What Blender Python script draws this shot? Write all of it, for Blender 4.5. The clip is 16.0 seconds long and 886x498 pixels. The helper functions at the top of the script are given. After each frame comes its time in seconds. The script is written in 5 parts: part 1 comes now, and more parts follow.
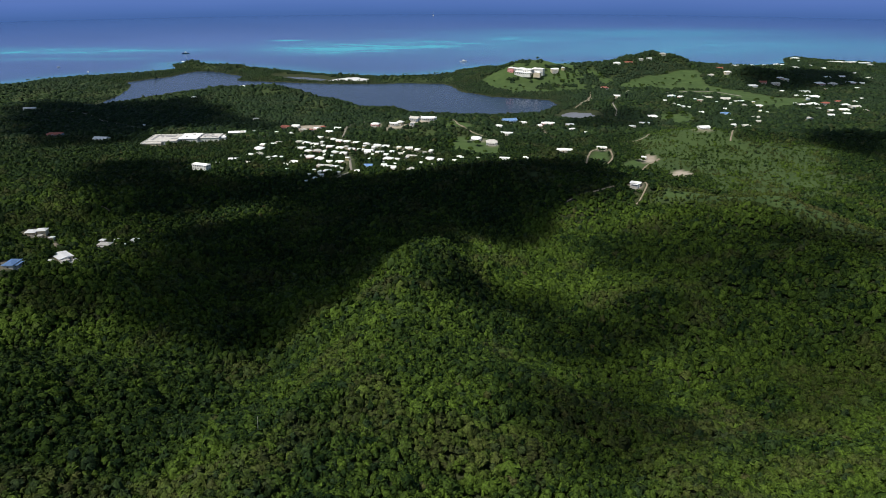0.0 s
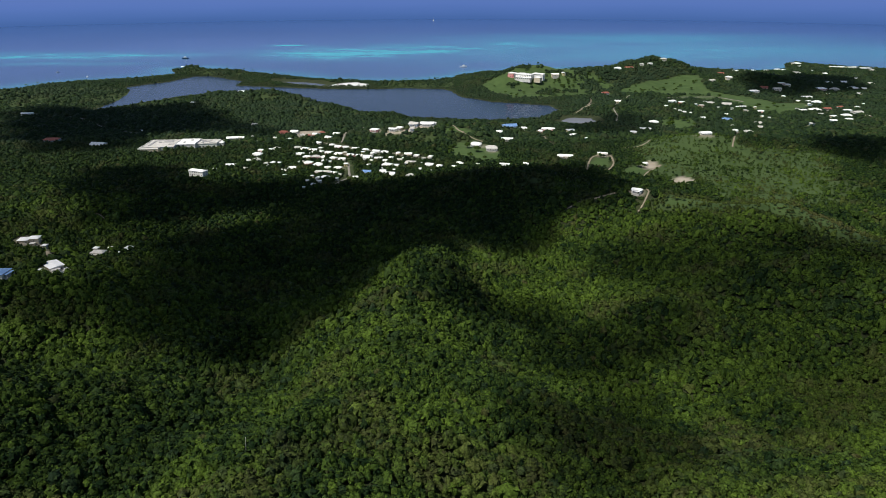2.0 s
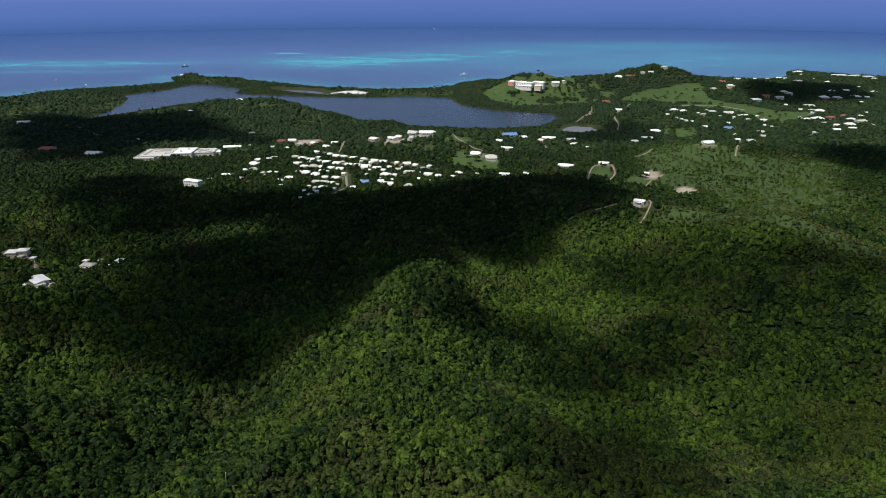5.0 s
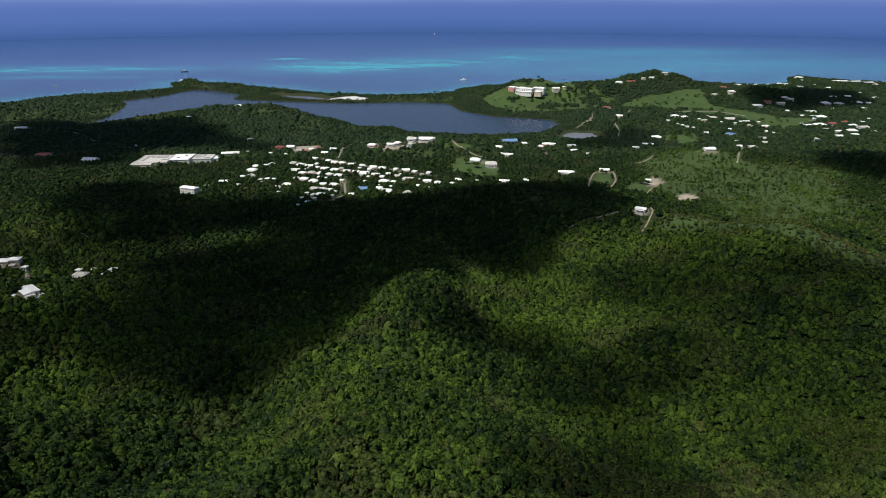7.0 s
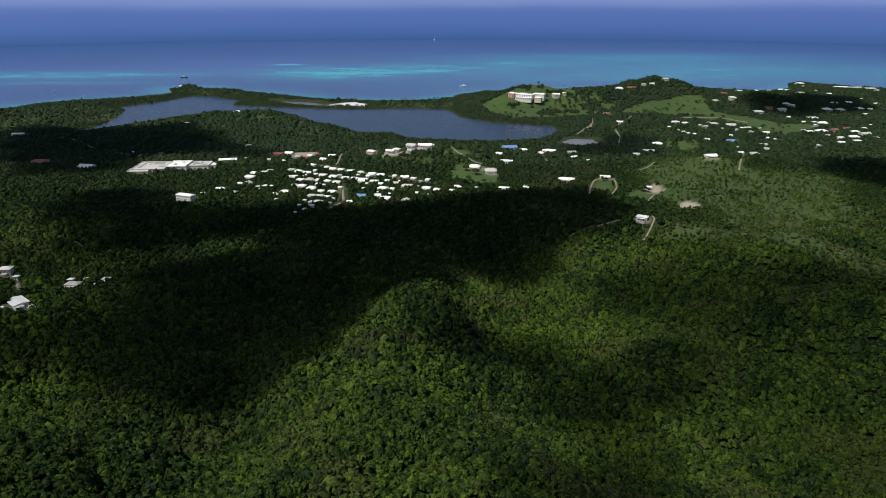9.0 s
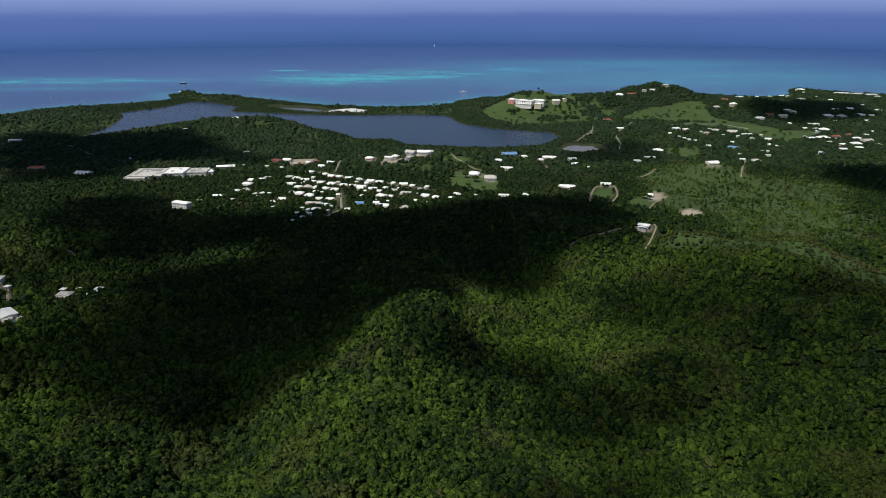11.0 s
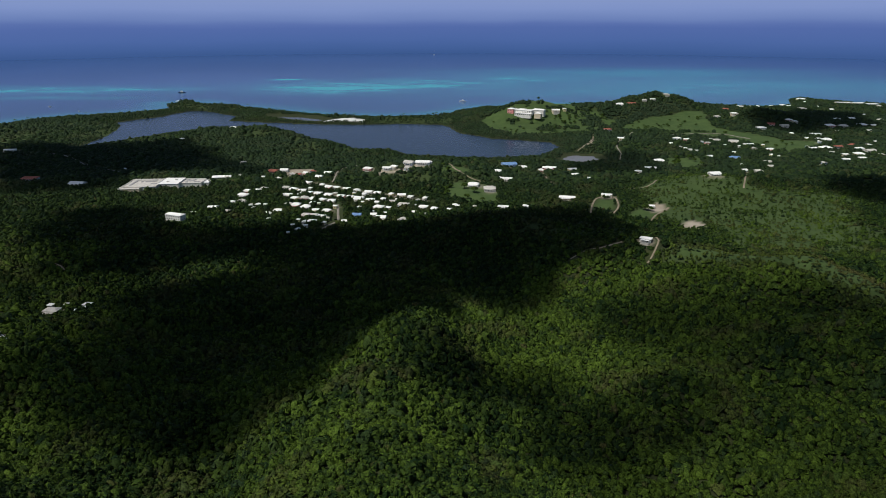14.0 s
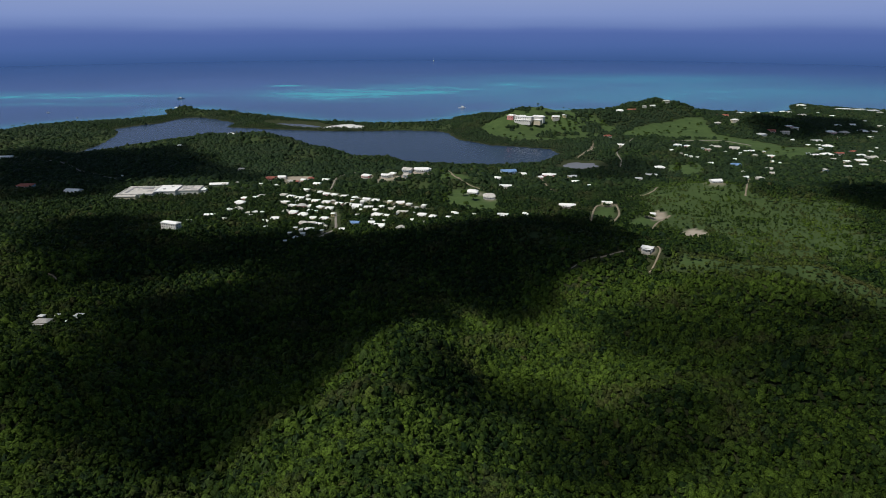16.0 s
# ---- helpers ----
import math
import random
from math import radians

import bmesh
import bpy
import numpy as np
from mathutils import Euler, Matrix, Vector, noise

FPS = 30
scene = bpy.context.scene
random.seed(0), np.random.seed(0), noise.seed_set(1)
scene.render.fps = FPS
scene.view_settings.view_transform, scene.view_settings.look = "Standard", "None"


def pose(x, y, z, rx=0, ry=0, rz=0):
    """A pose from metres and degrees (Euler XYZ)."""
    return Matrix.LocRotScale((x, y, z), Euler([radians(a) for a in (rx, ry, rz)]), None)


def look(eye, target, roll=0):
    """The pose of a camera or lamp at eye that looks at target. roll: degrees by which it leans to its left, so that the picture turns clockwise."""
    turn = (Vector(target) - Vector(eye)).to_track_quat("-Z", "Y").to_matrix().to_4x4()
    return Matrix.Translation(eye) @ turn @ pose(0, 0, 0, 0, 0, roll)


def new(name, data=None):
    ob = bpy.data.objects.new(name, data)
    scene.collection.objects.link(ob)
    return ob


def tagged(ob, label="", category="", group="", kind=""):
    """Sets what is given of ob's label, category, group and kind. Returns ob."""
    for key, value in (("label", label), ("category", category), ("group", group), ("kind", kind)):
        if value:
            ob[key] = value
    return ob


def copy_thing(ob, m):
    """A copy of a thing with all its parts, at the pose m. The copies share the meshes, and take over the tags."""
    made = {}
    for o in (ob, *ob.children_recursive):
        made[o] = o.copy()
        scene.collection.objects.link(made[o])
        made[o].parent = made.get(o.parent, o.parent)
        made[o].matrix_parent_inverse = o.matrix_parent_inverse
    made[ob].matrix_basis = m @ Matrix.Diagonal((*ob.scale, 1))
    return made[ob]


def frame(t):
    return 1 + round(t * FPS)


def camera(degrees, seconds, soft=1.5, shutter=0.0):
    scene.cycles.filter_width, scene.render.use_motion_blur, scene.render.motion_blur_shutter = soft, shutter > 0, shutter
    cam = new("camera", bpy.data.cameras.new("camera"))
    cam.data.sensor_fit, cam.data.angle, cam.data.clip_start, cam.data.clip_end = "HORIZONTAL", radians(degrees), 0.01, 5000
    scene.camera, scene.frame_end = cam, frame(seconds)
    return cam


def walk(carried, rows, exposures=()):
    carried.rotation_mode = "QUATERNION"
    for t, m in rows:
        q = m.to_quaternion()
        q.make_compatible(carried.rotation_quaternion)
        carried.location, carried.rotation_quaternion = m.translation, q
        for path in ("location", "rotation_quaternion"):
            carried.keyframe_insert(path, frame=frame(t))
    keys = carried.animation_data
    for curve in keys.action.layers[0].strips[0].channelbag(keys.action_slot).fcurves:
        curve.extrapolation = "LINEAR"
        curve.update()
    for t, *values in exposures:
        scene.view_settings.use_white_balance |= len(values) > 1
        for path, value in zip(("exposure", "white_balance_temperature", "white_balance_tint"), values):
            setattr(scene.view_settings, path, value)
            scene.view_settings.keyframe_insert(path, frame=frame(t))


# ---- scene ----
# a drone flying level and straight towards the coast while its camera tilts up
cam = camera(68.0, 16.0, soft=0.6)
# seconds, x, y, z, pitch, roll, yaw
PATH = [
    (0, 0.00, 0.00, 246.99, -22.556, 0.171, -0.000),
    (1, 0.91, 4.85, 246.76, -22.365, 0.165, 0.029),
    (2, 1.79, 9.71, 246.56, -22.168, 0.160, 0.056),
    (3, 2.64, 14.59, 246.40, -21.966, 0.154, 0.081),
    (4, 3.47, 19.47, 246.27, -21.760, 0.148, 0.103),
    (5, 4.27, 24.36, 246.17, -21.549, 0.142, 0.122),
    (6, 5.04, 29.26, 246.10, -21.334, 0.135, 0.139),
    (7, 5.79, 34.17, 246.05, -21.114, 0.128, 0.154),
    (8, 6.51, 39.08, 246.02, -20.891, 0.121, 0.165),
    (9, 7.21, 44.01, 246.02, -20.665, 0.114, 0.173),
    (10, 7.88, 48.94, 246.03, -20.435, 0.106, 0.179),
    (11, 8.53, 53.87, 246.06, -20.201, 0.099, 0.181),
    (12, 9.15, 58.82, 246.11, -19.965, 0.091, 0.180),
    (13, 9.74, 63.77, 246.18, -19.726, 0.083, 0.176),
    (14, 10.32, 68.72, 246.25, -19.485, 0.074, 0.169),
    (15, 10.86, 73.68, 246.33, -19.242, 0.066, 0.158),
    (16, 11.39, 78.64, 246.43, -18.996, 0.058, 0.144),
    ]
walk(cam, [(t, pose(x, y, z, 90 + pitch, 0, yaw) @ pose(0, 0, 0, 0, 0, -roll)) for t, x, y, z, pitch, roll, yaw in PATH],
     exposures=[(0, -0.1), (8, -0.29), (16, -0.56)])

# ---- sky and sun ----
SUN_TO = Vector((-0.435, -0.26, 0.862)).normalized()
world = bpy.data.worlds.new("sky")
scene.world = world
world.use_nodes = True
wn = world.node_tree
sky = wn.nodes.new("ShaderNodeTexSky")
sky.sky_type = "NISHITA"
sky.sun_disc = False
sky.sun_elevation = math.asin(SUN_TO.z)
sky.sun_rotation = math.atan2(SUN_TO.x, SUN_TO.y)
sky.air_density, sky.dust_density, sky.ozone_density = 1.0, 0.6, 2.0
wn.nodes["Background"].inputs[1].default_value = 0.075
wn.links.new(sky.outputs[0], wn.nodes["Background"].inputs[0])
lamp = bpy.data.lights.new("sun", "SUN")
lamp.energy, lamp.angle, lamp.color = 5.0, radians(0.6), (1.0, 0.95, 0.86)
sun = new("sun", lamp)
sun.matrix_world = look((0, 0, 1500), (-SUN_TO.x * 100, -SUN_TO.y * 100, 1500 - SUN_TO.z * 100))


# ---- materials ----
def material(name, low, high, size=4.0, rough=0.9, fine=0.0, bump=0.0, spec=0.3, metal=0.0):
    """A surface whose colour wanders between two tones at two scales."""
    m = bpy.data.materials.new(name)
    m.use_nodes = True
    n, l = m.node_tree.nodes, m.node_tree.links
    b = n["Principled BSDF"]
    b.inputs["Roughness"].default_value = rough
    b.inputs["Specular IOR Level"].default_value = spec
    b.inputs["Metallic"].default_value = metal
    co = n.new("ShaderNodeTexCoord")
    big, small, mix, ramp = n.new("ShaderNodeTexNoise"), n.new("ShaderNodeTexNoise"), n.new("ShaderNodeMath"), n.new("ShaderNodeMix")
    big.inputs["Scale"].default_value, big.inputs["Detail"].default_value = 1 / size, 3
    small.inputs["Scale"].default_value, small.inputs["Detail"].default_value = (1 / fine if fine else 8 / size), 3
    for t in (big, small):
        l.new(co.outputs["Object"], t.inputs["Vector"])
    mix.operation = "ADD"
    l.new(big.outputs[0], mix.inputs[0])
    l.new(small.outputs[0], mix.inputs[1])
    spread = n.new("ShaderNodeMapRange")
    spread.inputs[1].default_value, spread.inputs[2].default_value = 0.65, 1.35
    l.new(mix.outputs[0], spread.inputs[0])
    ramp.data_type = "RGBA"
    ramp.inputs[6].default_value, ramp.inputs[7].default_value = (*low, 1), (*high, 1)
    l.new(spread.outputs[0], ramp.inputs[0])
    l.new(ramp.outputs[2], b.inputs["Base Color"])
    if bump:
        bm = n.new("ShaderNodeBump")
        bm.inputs["Strength"].default_value, bm.inputs["Distance"].default_value = bump, 0.05
        l.new(small.outputs[0], bm.inputs["Height"])
        l.new(bm.outputs[0], b.inputs["Normal"])
    return m


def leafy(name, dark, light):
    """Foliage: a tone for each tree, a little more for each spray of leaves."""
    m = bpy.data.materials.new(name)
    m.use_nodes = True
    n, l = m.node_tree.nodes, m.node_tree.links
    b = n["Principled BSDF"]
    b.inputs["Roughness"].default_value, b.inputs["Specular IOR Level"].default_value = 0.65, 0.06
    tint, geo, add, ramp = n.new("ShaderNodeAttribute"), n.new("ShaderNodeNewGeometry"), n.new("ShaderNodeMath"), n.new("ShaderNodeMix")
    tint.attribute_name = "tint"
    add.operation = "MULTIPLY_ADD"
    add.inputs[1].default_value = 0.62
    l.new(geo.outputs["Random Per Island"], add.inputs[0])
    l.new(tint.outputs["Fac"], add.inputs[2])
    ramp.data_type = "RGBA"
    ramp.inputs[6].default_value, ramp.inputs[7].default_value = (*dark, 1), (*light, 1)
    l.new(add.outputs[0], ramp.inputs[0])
    dry, over = n.new("ShaderNodeAttribute"), n.new("ShaderNodeMix")
    dry.attribute_name = "dry"
    over.data_type = "RGBA"
    over.inputs[7].default_value = (0.070, 0.070, 0.026, 1)
    # random leaf tone, with shade painted into the hollows of the same bump noise
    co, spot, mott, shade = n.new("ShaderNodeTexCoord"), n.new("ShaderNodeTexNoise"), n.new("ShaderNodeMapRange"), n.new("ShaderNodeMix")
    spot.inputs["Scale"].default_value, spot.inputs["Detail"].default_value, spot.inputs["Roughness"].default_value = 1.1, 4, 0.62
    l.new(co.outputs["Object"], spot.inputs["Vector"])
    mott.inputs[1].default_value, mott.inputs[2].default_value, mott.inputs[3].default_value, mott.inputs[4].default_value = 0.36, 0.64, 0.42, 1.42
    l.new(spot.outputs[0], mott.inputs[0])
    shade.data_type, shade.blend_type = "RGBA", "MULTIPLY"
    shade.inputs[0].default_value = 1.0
    rel = n.new("ShaderNodeBump")
    rel.inputs["Strength"].default_value, rel.inputs["Distance"].default_value = 0.6, 0.7
    l.new(spot.outputs[0], rel.inputs["Height"])
    l.new(rel.outputs[0], b.inputs["Normal"])
    l.new(dry.outputs["Fac"], over.inputs[0])
    l.new(ramp.outputs[2], over.inputs[6])
    # grey: odd tones, the grove, and distance haze painted on far crowns
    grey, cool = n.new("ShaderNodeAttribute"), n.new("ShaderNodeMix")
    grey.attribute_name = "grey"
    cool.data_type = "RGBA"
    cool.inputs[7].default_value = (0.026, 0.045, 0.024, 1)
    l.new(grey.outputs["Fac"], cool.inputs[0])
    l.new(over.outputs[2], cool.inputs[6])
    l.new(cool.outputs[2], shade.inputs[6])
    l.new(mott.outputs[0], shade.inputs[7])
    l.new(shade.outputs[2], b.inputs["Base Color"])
    return m


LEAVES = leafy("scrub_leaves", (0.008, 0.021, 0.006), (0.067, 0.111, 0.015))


def land_material():
    """Brushy earth, mown grass and bare soil, as the plan of the land lays them out."""
    m = material("earth_and_grass", (0.014, 0.022, 0.007), (0.040, 0.050, 0.016), 14, 0.95, 1.5)
    n, l = m.node_tree.nodes, m.node_tree.links
    b = n["Principled BSDF"]
    co = n.new("ShaderNodeTexCoord")
    last = b.inputs["Base Color"].links[0].from_socket
    for name, low, high in (("lawn", (0.024, 0.054, 0.013), (0.076, 0.120, 0.034)), ("bare", (0.20, 0.165, 0.12), (0.46, 0.41, 0.34)), ("salt", (0.50, 0.50, 0.50), (0.78, 0.78, 0.78))):
        tint, spot, tone, over = n.new("ShaderNodeAttribute"), n.new("ShaderNodeTexNoise"), n.new("ShaderNodeMix"), n.new("ShaderNodeMix")
        tint.attribute_name = name
        spot.inputs["Scale"].default_value, spot.inputs["Detail"].default_value = 0.06, 6
        l.new(co.outputs["Object"], spot.inputs["Vector"])
        tone.data_type = over.data_type = "RGBA"
        tone.inputs[6].default_value, tone.inputs[7].default_value = (*low, 1), (*high, 1)
        l.new(spot.outputs[0], tone.inputs[0])
        l.new(tint.outputs["Fac"], over.inputs[0])
        l.new(last, over.inputs[6])
        l.new(tone.outputs[2], over.inputs[7])
        last = over.outputs[2]
    l.new(last, b.inputs["Base Color"])
    return m


EARTH = land_material()
WHITE_ROOF = material("white_painted_roof", (0.80, 0.80, 0.79), (0.92, 0.92, 0.91), 5, 0.6, 0.6)
PALE_ROOF = material("weathered_pale_roof", (0.42, 0.40, 0.37), (0.66, 0.64, 0.60), 4, 0.7, 0.5)
GREY_ROOF = material("grey_sheet_roof", (0.22, 0.22, 0.23), (0.36, 0.36, 0.37), 4, 0.6, 0.5)
RED_ROOF = material("red_sheet_roof", (0.24, 0.075, 0.055), (0.38, 0.14, 0.10), 4, 0.7, 0.5)
BLUE_ROOF = material("blue_tarpaulin_roof", (0.10, 0.20, 0.42), (0.22, 0.36, 0.60), 4, 0.6, 0.5)
WHITE_WALL = material("white_plaster", (0.62, 0.61, 0.58), (0.80, 0.79, 0.76), 5, 0.85, 0.5)
CREAM_WALL = material("cream_plaster", (0.52, 0.45, 0.33), (0.70, 0.62, 0.48), 5, 0.85, 0.5)
PINK_WALL = material("pink_plaster", (0.64, 0.25, 0.24), (0.82, 0.40, 0.38), 6, 0.85, 0.5)
YELLOW_WALL = material("pale_yellow_plaster", (0.60, 0.50, 0.26), (0.74, 0.64, 0.38), 5, 0.85, 0.5)
BLUE_WALL = material("pale_blue_plaster", (0.38, 0.48, 0.56), (0.52, 0.62, 0.70), 5, 0.85, 0.5)
GLASS = material("dark_window_glass", (0.02, 0.025, 0.03), (0.05, 0.06, 0.07), 1, 0.1, 0.3, spec=0.5)
WOOD = material("brown_door_wood", (0.10, 0.06, 0.035), (0.20, 0.12, 0.07), 1, 0.7, 0.2)
BARK = material("grey_brown_bark", (0.09, 0.07, 0.05), (0.20, 0.16, 0.12), 0.6, 0.95, 0.1, 0.5)
ASPHALT = material("worn_asphalt", (0.17, 0.155, 0.135), (0.30, 0.275, 0.24), 9, 0.9, 0.8)
GRAVEL = material("pale_gravel_and_dirt", (0.15, 0.125, 0.09), (0.30, 0.255, 0.19), 6, 0.95, 0.7)
METAL = material("pale_galvanised_metal", (0.45, 0.45, 0.44), (0.62, 0.62, 0.60), 1, 0.45, 0.2, metal=0.3)
HULL = material("white_boat_paint", (0.70, 0.70, 0.70), (0.82, 0.82, 0.82), 2, 0.35, 0.4)
NAVY = material("navy_boat_paint", (0.02, 0.03, 0.08), (0.04, 0.06, 0.12), 2, 0.35, 0.4)

# ---- the lie of the land ----
HILLS = []


def hill(x, y, sx, sy, h):
    HILLS.append((x, y, sx, sy, h))


hill(0, 0, 260, 160, 108.6)
hill(-90, 180, 110, 100, 40.8)
hill(-25, 260, 60, 90, 38.6)
hill(-18, 380, 55, 80, 47.9)
hill(-10, 480, 48, 55, 38.6)
hill(170, 190, 110, 90, 41.4)
hill(330, 260, 110, 110, 35.9)
hill(280, 450, 80, 80, 34.4)
hill(420, 420, 110, 110, 33.0)
hill(-220, 240, 90, 90, 70.6)
hill(-280, 430, 90, 80, 44.1)
hill(-430, 430, 130, 120, 48.2)
hill(-380, 650, 120, 110, 26.0)
hill(-120, 400, 60, 90, 28.0)
hill(-560, 650, 150, 150, 29.8)
hill(170, 400, 60, 90, 16.7)
hill(60, 270, 60, 80, 27.6)
hill(211, 690, 95, 62, 30.0)
hill(330, 600, 110, 70, 37.5)
hill(450, 700, 130, 100, -5.7)
hill(-305, 800, 90, 70, 17.6)
hill(0, 810, 130, 70, 8.3)
hill(-30, 1125, 90, 50, 18.9)
hill(-380, 1450, 150, 80, 21.4)
hill(-200, 1330, 110, 60, 12.2)
hill(430, 1000, 110, 60, 23.7)
hill(90, 1020, 130, 60, 1.6)
hill(250, 930, 100, 60, 3.0)
hill(205, 1690, 110, 75, 46.0)
hill(400, 1690, 110, 70, 38.0)
hill(590, 1820, 105, 70, 45.0)
hill(480, 1770, 90, 60, 30.0)
hill(770, 1660, 130, 90, 35.0)
hill(1000, 1600, 200, 130, -2.4)
hill(-770, 2010, 60, 40, 14)
hill(-590, 1960, 90, 40, 14)
hill(105, 775, 110, 55, 18)
hill(468, 1850, 75, 50, 15.1)

# spurs: x, y and added height along a crest, with the width of its flanks
SPURS = [
    (48, [(150, 655, 6), (205, 672, -1), (238, 655, 7), (268, 640, 9), (300, 605, 9), (348, 560, 12), (400, 520, 14), (470, 500, 10)]),
    (26, [(-15, 478, 4), (15, 440, 9), (45, 405, 10), (75, 375, 8), (100, 350, 5)]),
    (30, [(-40, 330, 3), (-5, 300, 8), (30, 270, 8), (70, 240, 5)]),
    (34, [(140, 470, 7), (165, 420, 9), (185, 360, 7), (200, 300, 5)]),
    (30, [(-150, 300, 6), (-190, 350, 8), (-215, 400, 6)]),
    (30, [(-250, 520, 7), (-205, 560, 9), (-165, 605, 6)]),
    (30, [(-120, 520, -5), (-150, 450, -9), (-125, 380, -8), (-110, 330, -5)]),
    (24, [(20, 480, -5), (55, 440, -7), (85, 405, -6)]),
]
CREST = [(-72, 160), (-57, 224), (-44, 312), (-33, 410), (-22, 495)]
COAST = [(-3400, 1300), (-1500, 1540), (-1066, 1677), (-1055, 1732), (-961, 1823), (-837, 1877), (-776, 1959), (-825, 2077), (-755, 2104), (-650, 2009), (-467, 1933), (-335, 1842), (-164, 1798), (-51, 1808),
         (7, 1851), (116, 2005), (179, 1992), (236, 2071), (774, 2067), (867, 2001), (966, 2000), (1039, 2066), (1102, 2181), (1146, 2212), (1197, 2107), (1307, 2037), (1700, 1950), (3400, 1700), (3400, -1500), (-3400, -1500)]
LAGOON = [(-721, 1388), (-744, 1575), (-774, 1657), (-804, 1702), (-775, 1759), (-733, 1809), (-695, 1906), (-651, 1906), (-596, 1872), (-539, 1808), (-539, 1729), (-417, 1700), (-305, 1673), (-204, 1664),
          (-100, 1681), (7, 1663), (26, 1604), (49, 1541), (107, 1470), (172, 1449), (227, 1423), (239, 1373), (212, 1322), (183, 1290), (101, 1274), (8, 1280), (-60, 1290), (-92, 1350), (-151, 1340), (-191, 1400),
          (-265, 1455), (-355, 1540), (-450, 1610), (-535, 1625), (-597, 1545), (-658, 1465)]
SALT_POND = [(-444, 1815), (-350, 1795), (-290, 1745), (-303, 1712), (-400, 1760)]
POND = [(229, 1249), (246, 1289), (292, 1284), (291, 1253), (256, 1234)]


def lattice(x, y, size, seed=0):
    """Smooth noise from 0 to 1 on a lattice of that size in metres."""
    u, v = x / size, y / size
    i, j = np.floor(u).astype(np.int64), np.floor(v).astype(np.int64)
    fu, fv = u - i, v - j
    fu, fv = fu * fu * (3 - 2 * fu), fv * fv * (3 - 2 * fv)

    def at(a, b):
        k = (a * 374761393 + b * 668265263 + seed * 974634777) & 0xFFFFFFFF
        k = ((k ^ (k >> 13)) * 1274126177) & 0xFFFFFFFF
        return ((k ^ (k >> 16)) & 0xFFFF) / 65535.0
    return (at(i, j) * (1 - fu) + at(i + 1, j) * fu) * (1 - fv) + (at(i, j + 1) * (1 - fu) + at(i + 1, j + 1) * fu) * fv


def inside(x, y, poly):
    """How far each place lies inside the outline, in metres (outside: minus)."""
    x, y = np.asarray(x, float), np.asarray(y, float)
    near, odd = np.full(x.shape, 1e9), np.zeros(x.shape, bool)
    for (ax, ay), (bx, by) in zip(poly, poly[1:] + poly[:1]):
        dx, dy = bx - ax, by - ay
        s = np.clip(((x - ax) * dx + (y - ay) * dy) / (dx * dx + dy * dy), 0, 1)
        near = np.minimum(near, np.hypot(x - ax - s * dx, y - ay - s * dy))
        if dy:
            odd ^= ((ay > y) != (by > y)) & (x < ax + (y - ay) * dx / dy)
    return np.where(odd, near, -near)


def smooth(a, b, v):
    s = np.clip((v - a) / (b - a), 0, 1)
    return s * s * (3 - 2 * s)


def shore(x, y):
    """Metres from the nearest water; in the water, minus."""
    w = 26 * (lattice(x, y, 60, 7) - 0.5) + 12 * (lattice(x, y, 22, 8) - 0.5)
    return np.minimum.reduce([inside(x, y, COAST), -inside(x, y, LAGOON), -inside(x, y, SALT_POND) + 8, -inside(x, y, POND)]) + w * 0.5


def ground_height(x, y):
    x, y = np.asarray(x, float), np.asarray(y, float)
    h = np.full(x.shape, 5.0)
    for cx, cy, sx, sy, a in HILLS:
        h = h + a * np.exp(-((x - cx) / sx) ** 2 - ((y - cy) / sy) ** 2)
    for (ax, ay), (bx, by) in zip(CREST, CREST[1:]):
        dx, dy = bx - ax, by - ay
        q = ((x - ax) * dx + (y - ay) * dy) / (dx * dx + dy * dy)
        d = np.hypot(x - ax - np.clip(q, 0, 1) * dx, y - ay - np.clip(q, 0, 1) * dy)
        h = np.maximum(h, 0) + np.where((q >= 0) & (q <= 1), 5.0 * np.exp(-d / 15.0), 0)
    for width, line in SPURS:
        gain, close = np.zeros(x.shape), np.full(x.shape, 1e9)
        for (ax, ay, ah), (bx, by, bh) in zip(line, line[1:]):
            dx, dy = bx - ax, by - ay
            q = np.clip(((x - ax) * dx + (y - ay) * dy) / (dx * dx + dy * dy), 0, 1)
            d = np.hypot(x - ax - q * dx, y - ay - q * dy)
            gain = np.where(d < close, ah + (bh - ah) * q, gain)
            close = np.minimum(close, d)
        h = h + gain / (1 + (close / width) ** 2) ** 2
    rough = smooth(5, 40, h)
    h = h + (9 * (lattice(x, y, 90, 1) - 0.5) + 7 * (lattice(x, y, 37, 2) - 0.5)) * (0.25 + 0.75 * rough) + 1.5 * (lattice(x, y, 14, 3) - 0.5) - 6 * rough * smooth(60, 130, y) * (1 - np.abs(2 * lattice(x * 0.8 + y * 0.6, (y * 0.8 - x * 0.6) * 0.45, 34, 4) - 1)) ** 2
    d = shore(x, y)
    return np.where(d > 0, 0.3 + (np.maximum(h, 1.2) - 0.3) * smooth(-4, 60, d), -0.4 - 2.5 * smooth(0, 30, -d))


def height(x, y):
    return float(ground_height(np.array([x]), np.array([y]))[0])


